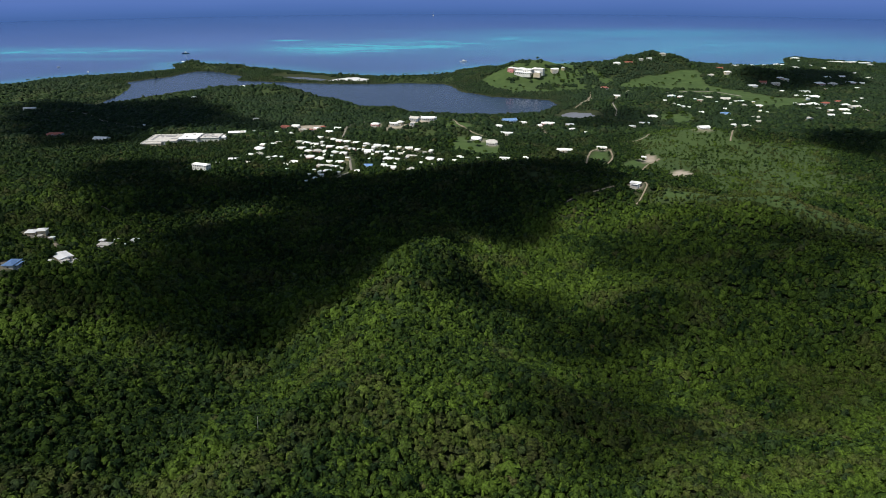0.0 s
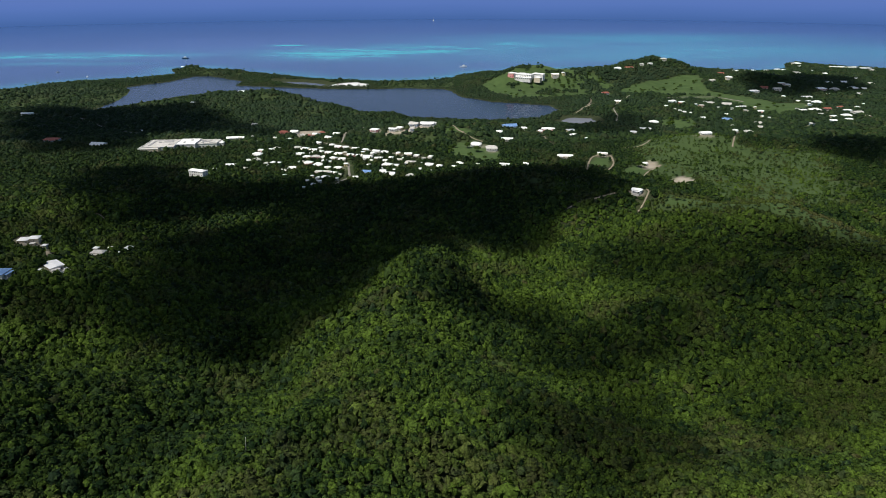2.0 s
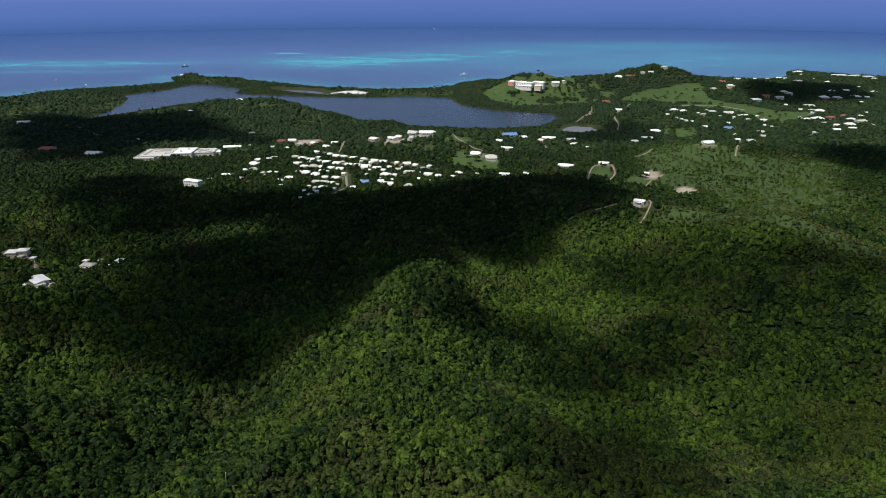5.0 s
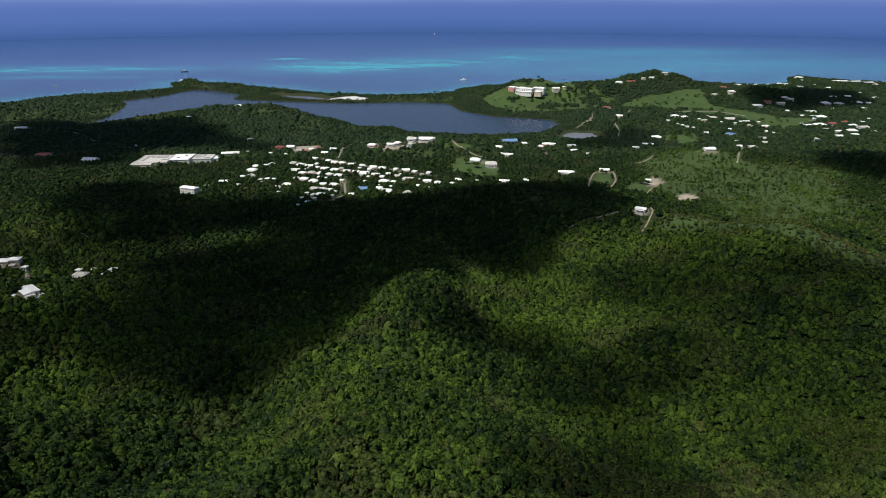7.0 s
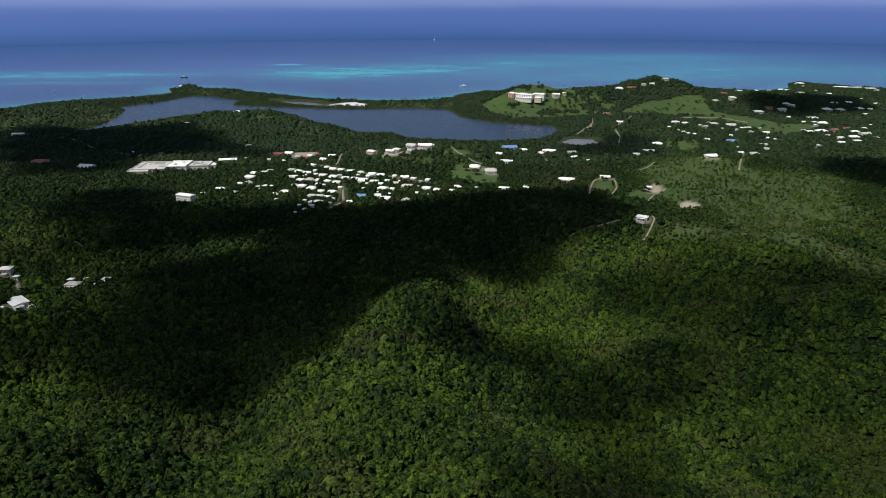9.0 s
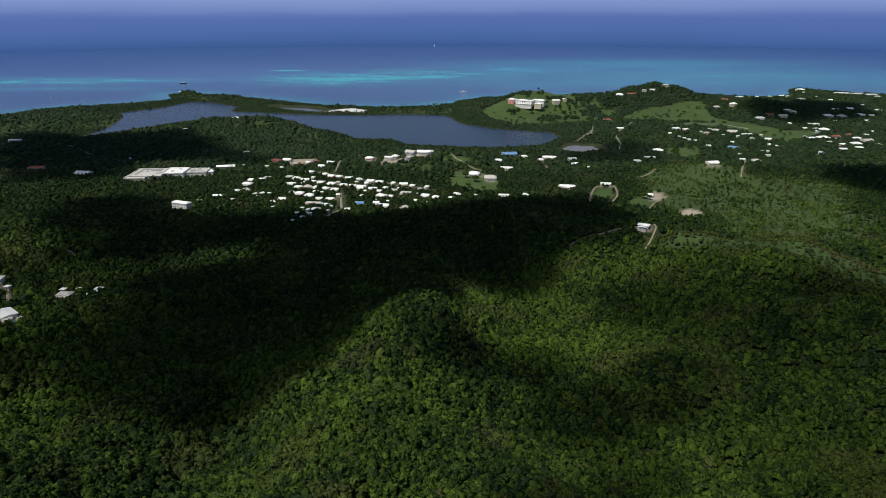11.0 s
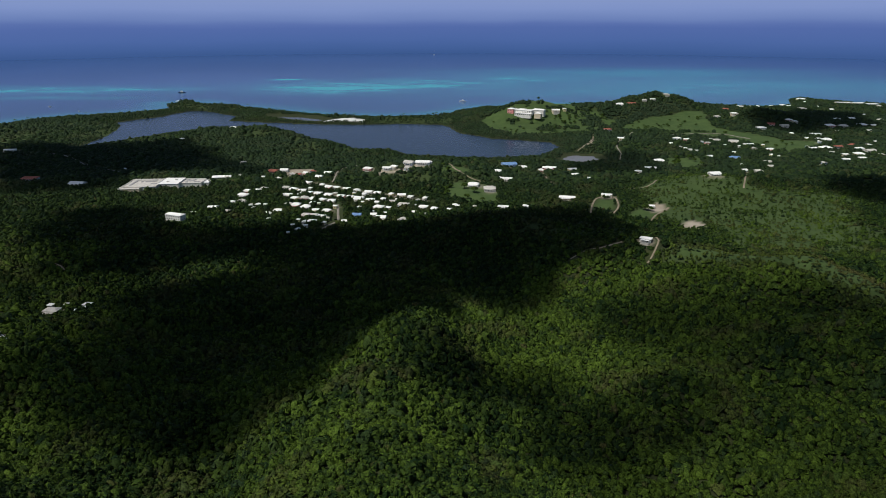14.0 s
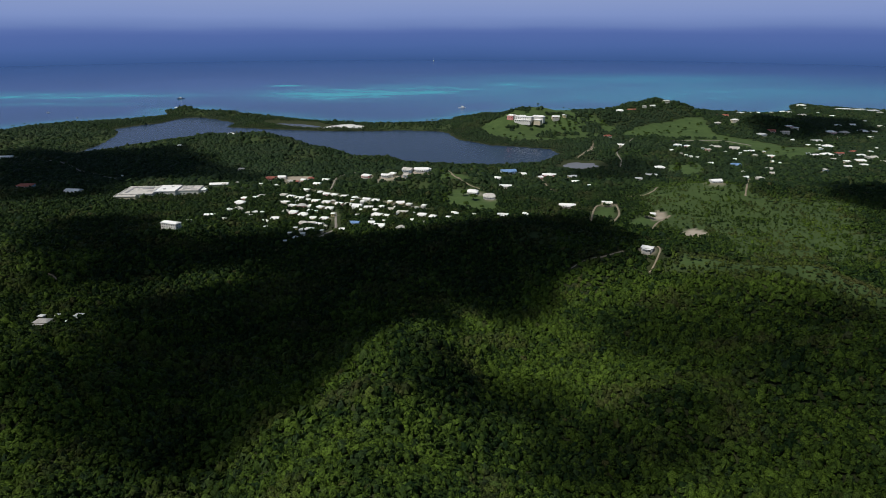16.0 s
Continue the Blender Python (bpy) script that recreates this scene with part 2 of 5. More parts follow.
FAIRWAYS = []
FAIRWAYS.append([(121, 1659), (154, 1660), (168, 1628), (152, 1601), (186, 1553), (264, 1524), (254, 1502), (157, 1507), (105, 1575), (95, 1633)])
FAIRWAYS.append([(295, 2200), (327, 2262), (393, 2098), (341, 1675), (318, 1656), (286, 1670), (246, 1672)])
FAIRWAYS.append([(276, 1649), (297, 1654), (321, 1635), (310, 1583), (287, 1584), (271, 1613), (245, 1610)])
FAIRWAYS.append([(344, 1655), (365, 1659), (410, 1616), (403, 1595), (376, 1582), (372, 1625), (359, 1641)])
FAIRWAYS.append([(410, 1573), (432, 1599), (556, 1705), (641, 1750), (657, 1735), (623, 1580), (634, 1518), (593, 1523), (527, 1549), (467, 1539), (418, 1544)])
FAIRWAYS.append([(629, 1564), (652, 1532), (688, 1488), (716, 1421), (765, 1417), (770, 1378), (687, 1309), (640, 1321), (624, 1384), (604, 1459)])
LAWNS = []
LAWNS.append([(2, 976), (23, 1042), (49, 1058), (74, 1038), (89, 999), (84, 934), (45, 942), (14, 972)])
LAWNS.append([(214, 934), (224, 948), (245, 949), (235, 902), (221, 892), (205, 902)])
LAWNS.append([(238, 870), (260, 899), (280, 908), (284, 888), (270, 861), (246, 860)])
LAWNS.append([(410, 1242), (467, 1234), (458, 1181), (409, 1152), (393, 1190)])
LAWNS.append([(-2, 1088), (2, 1124), (44, 1122), (52, 1096), (22, 1084)])
BARE = []
SALT = [(-290, 1700), (-272, 1742), (-219, 1745), (-185, 1720), (-192, 1694), (-240, 1705)]
BARE.append([(-94, 1084), (-92, 1107), (-75, 1097), (-26, 1110), (-8, 1126), (-8, 1107), (-35, 1092), (-74, 1086)])
BARE.append([(296, 832), (304, 850), (318, 856), (330, 848), (328, 832), (314, 822), (300, 822)])
BARE.append([(283, 1352), (314, 1438), (320, 1412), (301, 1351)])
BARE.append([(283, 917), (297, 925), (305, 914), (303, 903), (280, 883)])
BARE.append([(-251, 1117), (-253, 1147), (-207, 1156), (-202, 1131), (-219, 1100)])
BARE.append([(-303, 1062), (-300, 1076), (-292, 1046), (-308, 1052)])
DRY = []
GROVE = [(374, 1635), (434, 1665), (578, 1783), (655, 1751), (419, 1597)]
DRY.append([(318, 602), (350, 588), (388, 548), (368, 530), (330, 560)])
HEDGE = [(262, 700), (300, 668), (345, 622), (400, 575), (470, 540)]
HEATH = [(212, 642), (238, 672), (276, 662), (312, 625), (357, 580), (422, 535), (440, 505), (392, 503), (340, 538), (296, 583), (255, 620)]
GOLF = [(102, 1629), (215, 2112), (317, 2230), (352, 1661), (374, 1620), (363, 1578), (397, 1560), (630, 1738), (623, 1580), (647, 1518), (701, 1336), (653, 1283), (593, 1417), (488, 1486), (359, 1504), (260, 1502), (150, 1499)]
MEADOWS_AND_SUNLIT = []
MEADOWS_AND_SUNLIT.append([(-1093, 1596), (-1059, 1665), (-981, 1673), (-902, 1677), (-835, 1667), (-782, 1655), (-744, 1587), (-726, 1525), (-751, 1444), (-799, 1404), (-856, 1404), (-949, 1389)])
MEADOWS_AND_SUNLIT.append([(-180, 1783), (-116, 1802), (31, 1823), (30, 1676), (-108, 1682), (-170, 1686)])
MEADOWS_AND_SUNLIT.append([(-809, 2073), (-735, 2008), (-645, 1941), (-658, 1924), (-751, 1961)])
# next two: sunlit patches of hill, their light put into grass and leaf tone
MEADOWS_AND_SUNLIT.append([(-305, 1331), (-291, 1395), (-294, 1516), (-218, 1287), (-230, 1225), (-273, 1238)])
MEADOWS_AND_SUNLIT.append([(-422, 1475), (-356, 1430), (-309, 1399), (-370, 1393)])
MEADOWS_AND_SUNLIT.append([(-583, 1908), (-569, 2051), (-502, 1986), (-513, 1853)])
PASTURE = [(311, 1071), (456, 1202), (463, 990), (657, 1012), (472, 720), (338, 712), (293, 779), (275, 821), (240, 866), (258, 995)]
ROADS = []
ROADS.append(('village_road', 5, [(-187, 1058), (-160, 1040), (-136, 1019), (-100, 1000), (-58, 975), (-9, 944)]))
ROADS.append(('village_road', 5, [(-135, 930), (-128, 886), (-123, 850), (-129, 832), (-135, 812)]))
ROADS.append(('hill_road', 4.5, [(-163, 1059), (-164, 1105), (-161, 1145), (-129, 1173), (-83, 1196)]))
ROADS.append(('driveway', 4, [(23, 1112), (34, 1095), (48, 1074), (66, 1055), (91, 1044)]))
ROADS.append(('dirt_track', 3.2, [(132, 666), (145, 670), (162, 670), (184, 678)]))
ROADS.append(('dirt_track', 2.8, [(200, 645), (211, 660), (219, 676), (221, 690)]))
ROADS.append(('dirt_track', 3.4, [(267, 999), (295, 998), (311, 1007), (332, 1045)]))
ROADS.append(('gravel_drive', 4, [(198, 882), (210, 925), (223, 954), (246, 961), (246, 933), (240, 909), (226, 881)]))
ROADS.append(('gravel_drive', 4, [(306, 906), (291, 889), (276, 869), (268, 853)]))
ROADS.append(('coast_road', 6, [(-847, 1335), (-757, 1293), (-687, 1262), (-604, 1181), (-524, 1127)]))
ROADS.append(('gravel_drive', 4, [(-353, 545), (-341, 534), (-321, 505), (-290, 457)]))
ROADS.append(('dirt_track', 3.5, [(428, 963), (437, 983), (506, 1125)]))
ROADS.append(('dirt_track', 3.5, [(265, 1319), (288, 1361), (313, 1415), (332, 1493)]))
ROADS.append(('golf_road', 4, [(317, 1213), (340, 1286), (350, 1360), (378, 1435), (424, 1519)]))
ROADS.append(('hill_track', 3.5, [(-349, 632), (-342, 629), (-334, 622)]))
ROADS.append(('driveway', 3.5, [(5, 1206), (23, 1119), (37, 1096)]))
ROADS.append(('driveway', 4, [(170, 1152), (170, 1107), (174, 1055), (178, 1028)]))
ROADS.append(('road', 6, [(500, 1488), (553, 1498), (614, 1499), (649, 1441)]))
SHADES = []
SHADES.append((0.84, [(-503, 865), (-370, 641), (-341, 598), (-304, 606), (-268, 633), (-276, 670), (-208, 709), (-190, 663), (-245, 628), (-283, 601), (-274, 564), (-250, 515), (-236, 500), (-219, 476), (-227, 432), (-247, 411), (-265, 398), (-266, 389), (-260, 377), (-225, 387), (-185, 374), (-157, 362), (-129, 361), (-115, 370), (-95, 371), (-70, 399), (-42, 431), (-23, 460), (-17, 616), (13, 627), (45, 611), (60, 569), (78, 596), (93, 632), (125, 644), (160, 657), (192, 674), (196, 701), (206, 857), (169, 895), (114, 887), (60, 870), (1, 822), (-40, 795), (-95, 803), (-152, 808), (-196, 821), (-243, 793), (-284, 755), (-327, 783), (-403, 873), (-466, 895)]))
# dark hollows on the right flank, dimmed by added clouds as well
SHADES.append((0.55, [(7, 422), (28, 464), (54, 472), (76, 448), (70, 432), (40, 414), (18, 408)]))
SHADES.append((0.5, [(70, 432), (103, 422), (128, 405), (145, 390), (137, 370), (110, 361), (78, 352), (65, 377)]))
SHADES.append((0.5, [(67, 337), (89, 344), (105, 329), (111, 293), (104, 260), (94, 222), (55, 216), (52, 234), (51, 250), (47, 263)]))
SHADES.append((0.42, [(-240, 505), (-214, 500), (-200, 440), (-228, 402), (-256, 396), (-252, 425)]))
SHADES.append((0.75, [(-881, 1316), (-776, 1374), (-623, 1373), (-532, 1380), (-450, 1304), (-451, 1152), (-501, 1082), (-643, 1085), (-721, 1060)]))
SHADES.append((0.75, [(728, 1619), (970, 1881), (1062, 1765), (983, 1580), (780, 1492), (711, 1541)]))
SHADES.append((0.75, [(602, 1091), (727, 1068), (614, 886), (587, 933), (558, 988)]))
SHADES.append((0.45, [(222, 1189), (331, 1304), (380, 1241), (332, 1108), (211, 1129)]))
# thin clouds added only to dim the slopes a little
SHADES.append((0.25, [(140, 600), (230, 612), (300, 572), (400, 502), (330, 420), (250, 430), (190, 470), (140, 520)]))
SHADES.append((0.24, [(-430, 600), (-330, 640), (-215, 640), (-190, 520), (-195, 400), (-285, 372), (-420, 470)]))
SHADES.append((0.30, [(146, 567), (239, 555), (383, 527), (233, 287), (175, 273), (146, 339), (135, 414)]))
SHADES.append((0.68, [(-277, 410), (-247, 424), (-227, 432), (-218, 469), (-199, 472), (-193, 421), (-229, 395), (-262, 381)]))
SHADES.append((0.74, [(-886, 1397), (-681, 1332), (-497, 1280), (-369, 1206), (-308, 1127), (-336, 1116), (-360, 1119), (-521, 1120), (-495, 1030), (-627, 993)]))
SHADES.append((0.2, [(-295, 346), (-231, 346), (-147, 242), (-114, 167), (-162, 169)]))
HOMES = []
HOMES += [(-341, 1199, 9.9), (-340, 1082, 20.5), (-317, 1095, 4.1), (-278, 1092, 4.9), (-253, 1080, 5.7), (-273, 1134, 16.3), (-255, 1136, 12.5), (-237, 1106, 7.6), (-224, 1101, 7.6), (-215, 1114, 7.7), (-206, 1125, 7.7), (-200, 1051, 11.5), (-188, 1085, 10.1), (-177, 1107, 12.9), (-276, 996, 9.4), (-277, 975, 14.1), (-280, 934, 5.7), (-269, 936, 10.4), (-263, 998, 7.7), (-256, 1010, 7.8), (-249, 918, 5.6), (-241, 920, 5.6), (-231, 921, 4.0), (-216, 871, 8.1), (-206, 889, 11.1), (-225, 1017, 9.5), (-211, 1003, 10.9), (-197, 996, 11.6), (-183, 983, 7.5), (-171, 979, 11.4)]
HOMES += [(-155, 972, 11.3), (-212, 974, 10.6), (-199, 957, 9.6), (-186, 955, 10.4), (-173, 951, 7.2), (-158, 945, 8.7), (-202, 928, 7.1), (-190, 922, 10.8), (-174, 910, 12.0), (-158, 891, 8.1), (-143, 889, 10.2), (-166, 869, 9.4), (-155, 869, 7.9), (-144, 862, 9.2), (-160, 833, 6.2), (-152, 837, 9.7), (-173, 823, 4.2), (-156, 819, 4.1), (-171, 791, 3.0), (-162, 804, 4.7), (-175, 1036, 7.9), (-163, 1024, 9.4), (-151, 1019, 9.4), (-134, 1009, 10.0), (-119, 1002, 9.1), (-100, 994, 10.6), (-87, 985, 10.5), (-136, 967, 9.6), (-123, 967, 8.8), (-109, 955, 12.5)]
HOMES += [(-93, 950, 11.7), (-82, 935, 5.5), (-145, 940, 10.1), (-103, 907, 3.9), (-101, 866, 11.3), (-112, 837, 7.6), (-77, 908, 12.5), (-64, 902, 6.7), (-79, 860, 7.0), (-68, 844, 12.3), (-42, 830, 9.4), (-61, 940, 8.5), (-66, 979, 5.7), (-51, 975, 11.1), (-38, 964, 7.2), (-45, 923, 14.2), (-33, 918, 9.0), (-18, 909, 11.0), (-18, 856, 7.6), (-17, 956, 5.6), (-114, 1112, 13.7), (-82, 1103, 13.6), (-71, 1105, 10.1), (-47, 1112, 15.4), (-25, 1112, 22.4), (-50, 1094, 7.3), (-4, 898, 8.0), (16, 892, 5.2), (24, 916, 9.7), (50, 911, 4.6)]
HOMES += [(88, 911, 14.0), (117, 915, 9.7), (53, 1028, 15.8), (76, 1004, 17.1), (96, 1112, 11.0), (104, 1065, 20.8), (120, 1177, 24.9), (142, 1156, 11.6), (169, 1134, 6.8), (184, 1153, 19.9), (179, 952, 19.5), (221, 1138, 12.7), (220, 1100, 12.2), (236, 1075, 4.2), (325, 1119, 10.9), (355, 1151, 18.9), (388, 1214, 17.0), (237, 962, 14.5), (283, 907, 8.7), (207, 678, 10.5), (492, 1430, 14.5), (508, 1419, 12.1), (460, 1372, 5.9), (472, 1322, 5.7), (477, 1311, 5.7), (487, 1303, 5.6), (537, 1382, 9.6), (558, 1419, 8.7), (567, 1414, 14.7), (595, 1397, 18.2)]
HOMES += [(487, 1239, 7.4), (403, 1008, 15.9), (529, 1231, 17.0), (548, 1282, 5.7), (605, 1367, 8.5), (616, 1368, 10.9), (603, 1322, 8.2), (754, 1862, 34.1), (655, 1641, 13.0), (690, 1631, 15.8), (502, 1130, 7.8), (514, 1167, 6.1), (520, 1123, 15.6), (571, 1197, 11.6), (560, 1162, 7.2), (631, 1318, 16.3), (611, 1263, 7.9), (713, 1537, 19.2), (745, 1560, 15.5), (796, 1586, 15.9), (806, 1575, 11.7), (770, 1548, 16.8), (758, 1489, 7.0), (1107, 2133, 24.0), (1080, 2056, 8.3), (989, 1897, 21.2), (1048, 1935, 14.8), (1055, 1873, 12.8), (1172, 2021, 40.0), (1213, 2014, 34.7)]
HOMES += [(1236, 1989, 34.5), (1233, 1949, 13.8), (968, 1691, 14.5), (1014, 1712, 18.0), (1084, 1773, 7.4), (1078, 1698, 15.1), (883, 1570, 23.3), (921, 1580, 19.4), (985, 1615, 21.6), (1010, 1615, 12.7), (806, 1483, 21.8), (781, 1425, 10.6), (792, 1413, 18.3), (760, 1428, 9.3), (716, 1320, 13.3), (742, 1326, 20.6), (771, 1335, 14.9), (804, 1346, 12.7), (744, 1262, 10.6), (717, 1214, 11.3), (661, 1182, 7.6), (801, 1315, 13.7), (843, 1354, 9.2), (809, 1296, 18.4), (772, 1268, 16.7), (756, 1230, 12.8), (812, 1265, 8.6), (885, 1940, 14.3), (976, 1980, 18.4), (978, 1949, 11.2)]
HOMES += [(924, 1939, 11.0), (842, 1949, 19.3), (866, 1944, 12.6), (274, 1650, 17.5), (294, 1653, 9.6), (372, 1534, 15.2), (374, 1428, 13.0), (432, 1850, 15.4), (460, 1852, 13.3), (442, 1715, 17.2), (473, 1725, 18.8), (515, 1761, 10.7), (539, 1773, 12.2), (582, 1802, 15.5), (-300, 794, 21.6), (-341, 1082, 27.6), (-292, 895, 12.3), (-267, 872, 6.1), (-286, 812, 4.3), (-323, 790, 3.1), (-522, 1142, 5.1), (-643, 1079, 24.0), (-546, 1039, 22.3), (-819, 1311, 21.2), (-441, 1476, 14.9), (-522, 1397, 8.5), (-818, 2140, 10.1), (-242, 903, 3.4), (-206, 841, 3.4), (-219, 974, 4.3)]
HOMES += [(-170, 842, 3.4), (-136, 831, 3.4), (-169, 927, 5.5), (-146, 977, 5.0), (-105, 981, 5.8), (-83, 881, 3.4), (-75, 951, 6.3), (-56, 951, 4.0), (-27, 945, 4.0), (-160, 924, 4.0), (-195, 979, 5.9), (-135, 909, 4.6), (-136, 852, 5.0), (-188, 1011, 5.2), (-120, 986, 4.2), (-101, 934, 4.0), (-65, 872, 3.7), (-29, 874, 5.7), (711, 1335, 5.1), (618, 1254, 4.6), (763, 1387, 6.6), (728, 1279, 8.4), (468, 1338, 4.7), (531, 1396, 5.0), (561, 1356, 4.9), (585, 1345, 4.9), (637, 1358, 5.0), (884, 1399, 7.0), (953, 1534, 9.1), (872, 1516, 6.0)]
HOMES += [(-367, 554, 16.2), (-351, 549, 3.6), (-274, 436, 12.6), (-298, 416, 10.6), (-302, 544, 10.9), (-310, 556, 4.1), (-298, 558, 3.0), (-283, 561, 5.6)]
HOMES += [(-380, 1040, 44), (-430, 1035, 44), (-445, 1010, 34), (-355, 1040, 20), (190, 1630, 34), (222, 1646, 30), (165, 1630, 20)]


def openness(x, y):
    """From 0 in closed dark woods, as round the lagoon and along the coast, to 1 in open sunny scrub."""
    wild = smooth(0.30, 0.72, 0.6 * lattice(x, y, 130, 24) + 0.4 * lattice(x, y, 50, 25))
    pasture = smooth(-20, 60, inside(x, y, PASTURE))
    return np.maximum(wild, pasture) * smooth(15, 90, shore(x, y))


def mesh_object(name, verts, faces, mat, parent=None):
    """verts: n x 3 numbers; faces: n x 3 or n x 4 indices."""
    me = bpy.data.meshes.new(name)
    verts, faces = np.asarray(verts, np.float32), np.asarray(faces, np.int32)
    me.vertices.add(len(verts))
    me.vertices.foreach_set("co", verts.ravel())
    k = faces.shape[1]
    me.loops.add(faces.size)
    me.loops.foreach_set("vertex_index", faces.ravel())
    me.polygons.add(len(faces))
    me.polygons.foreach_set("loop_start", np.arange(len(faces), dtype=np.int32) * k)
    me.update(calc_edges=True)
    me.validate()
    me.materials.append(mat)
    ob = new(name, me)
    ob.parent = parent
    return ob


def grid_faces(rows, cols):
    a = (np.arange(rows - 1)[:, None] * cols + np.arange(cols - 1)[None]).ravel()
    return np.stack([a, a + 1, a + 1 + cols, a + cols], -1)


def point_values(ob, name, values):
    ob.data.attributes.new(name, "FLOAT", "POINT").data.foreach_set("value", np.asarray(values, np.float32))


ys = np.concatenate([np.arange(-700, 60, 20), np.arange(60, 700, 4), np.arange(700, 1300, 7), np.arange(1300, 2300, 11)]).astype(float)
us = np.linspace(-1, 1, 341)
gx = us[None] * (420 + 0.78 * np.maximum(ys, 0))[:, None]
gy = np.repeat(ys[:, None], len(us), 1)
gz = ground_height(gx, gy)
ground = mesh_object("ground", np.stack([gx, gy, gz], -1).reshape(-1, 3), grid_faces(len(ys), len(us)), EARTH)
ground.data.shade_smooth()
fx, fy = gx.ravel(), gy.ravel()


def cover(polys, edge):
    best = np.full(fx.shape, -1e9)
    for p in polys:
        best = np.maximum(best, inside(fx, fy, p))
    wob = 10 * (lattice(fx, fy, 18, 31) - 0.5) + 6 * (lattice(fx, fy, 7, 32) - 0.5)
    return smooth(-edge, edge, best + wob * 0.7)


near_homes = np.zeros(fx.shape)
for hx, hy, hw in HOMES:
    near_homes = np.maximum(near_homes, smooth(hw * 1.25, hw * 0.6, np.hypot(fx - hx, fy - hy)))
homes_mix = lattice(fx, fy, 16, 41)
wild_grass = np.maximum.reduce([0.5 * openness(fx, fy) * smooth(640, 760, fy), 0.75 * smooth(-10, 40, inside(fx, fy, PASTURE)), 0.85 * smooth(-8, 12, inside(fx, fy, HEATH))])
point_values(ground, "lawn", np.maximum.reduce([wild_grass, 0.85 * cover([GOLF], 8), 0.45 * cover(MEADOWS_AND_SUNLIT, 10), cover(FAIRWAYS + LAWNS, 5), near_homes * smooth(0.3, 0.6, homes_mix)]))
point_values(ground, "salt", cover([SALT], 4))
point_values(ground, "bare", np.maximum(cover(BARE, 3), near_homes * smooth(0.55, 0.35, homes_mix) * 0.6 * (fy < 1560)))
tagged(ground, "hilly green land with scrub, lawns and bare earth", "ground", kind="structure")


# ---- sea and lagoon ----
def water_material(name):
    m = bpy.data.materials.new(name)
    m.use_nodes = True
    n, l = m.node_tree.nodes, m.node_tree.links
    b = n["Principled BSDF"]
    b.inputs["Roughness"].default_value = 0.22
    b.inputs["IOR"].default_value = 1.33
    co, tint, ramp = n.new("ShaderNodeTexCoord"), n.new("ShaderNodeAttribute"), n.new("ShaderNodeMix")
    tint.attribute_name = "shallow"
    ramp.data_type = "RGBA"
    ramp.inputs[6].default_value, ramp.inputs[7].default_value = (0.028, 0.082, 0.212, 1), (0.045, 0.40, 0.46, 1)
    reef, span, patch = n.new("ShaderNodeTexNoise"), n.new("ShaderNodeMapRange"), n.new("ShaderNodeMath")
    reef.inputs["Scale"].default_value, reef.inputs["Detail"].default_value, reef.inputs["Roughness"].default_value = 0.012, 6, 0.65
    l.new(co.outputs["Object"], reef.inputs["Vector"])
    span.inputs[1].default_value, span.inputs[2].default_value, span.inputs[3].default_value, span.inputs[4].default_value = 0.36, 0.64, 0.78, 1.18
    l.new(reef.outputs[0], span.inputs[0])
    patch.operation, patch.use_clamp = "MULTIPLY", True
    l.new(tint.outputs["Fac"], patch.inputs[0])
    l.new(span.outputs[0], patch.inputs[1])
    l.new(patch.outputs[0], ramp.inputs[0])
    drift, deep = n.new("ShaderNodeAttribute"), n.new("ShaderNodeMix")
    drift.attribute_name = "drift"
    deep.data_type = "RGBA"
    deep.inputs[6].default_value, deep.inputs[7].default_value = (0.028, 0.070, 0.182, 1), (0.044, 0.096, 0.244, 1)
    l.new(drift.outputs["Fac"], deep.inputs[0])
    l.new(deep.outputs[2], ramp.inputs[6])
    murk, over = n.new("ShaderNodeAttribute"), n.new("ShaderNodeMix")
    murk.attribute_name = "murk"
    over.data_type = "RGBA"
    over.inputs[7].default_value = (0.020, 0.036, 0.074, 1)
    l.new(murk.outputs["Fac"], over.inputs[0])
    l.new(ramp.outputs[2], over.inputs[6])
    silt, over2 = n.new("ShaderNodeAttribute"), n.new("ShaderNodeMix")
    silt.attribute_name = "silt"
    over2.data_type = "RGBA"
    over2.inputs[7].default_value = (0.17, 0.17, 0.19, 1)
    l.new(silt.outputs["Fac"], over2.inputs[0])
    l.new(over.outputs[2], over2.inputs[6])
    l.new(over2.outputs[2], b.inputs["Base Color"])
    wave, bm = n.new("ShaderNodeTexNoise"), n.new("ShaderNodeBump")
    wave.inputs["Scale"].default_value, wave.inputs["Detail"].default_value = 0.12, 6
    bm.inputs["Strength"].default_value, bm.inputs["Distance"].default_value = 0.35, 1.0
    l.new(co.outputs["Object"], wave.inputs["Vector"])
    l.new(wave.outputs[0], bm.inputs["Height"])
    l.new(bm.outputs[0], b.inputs["Normal"])
    return m


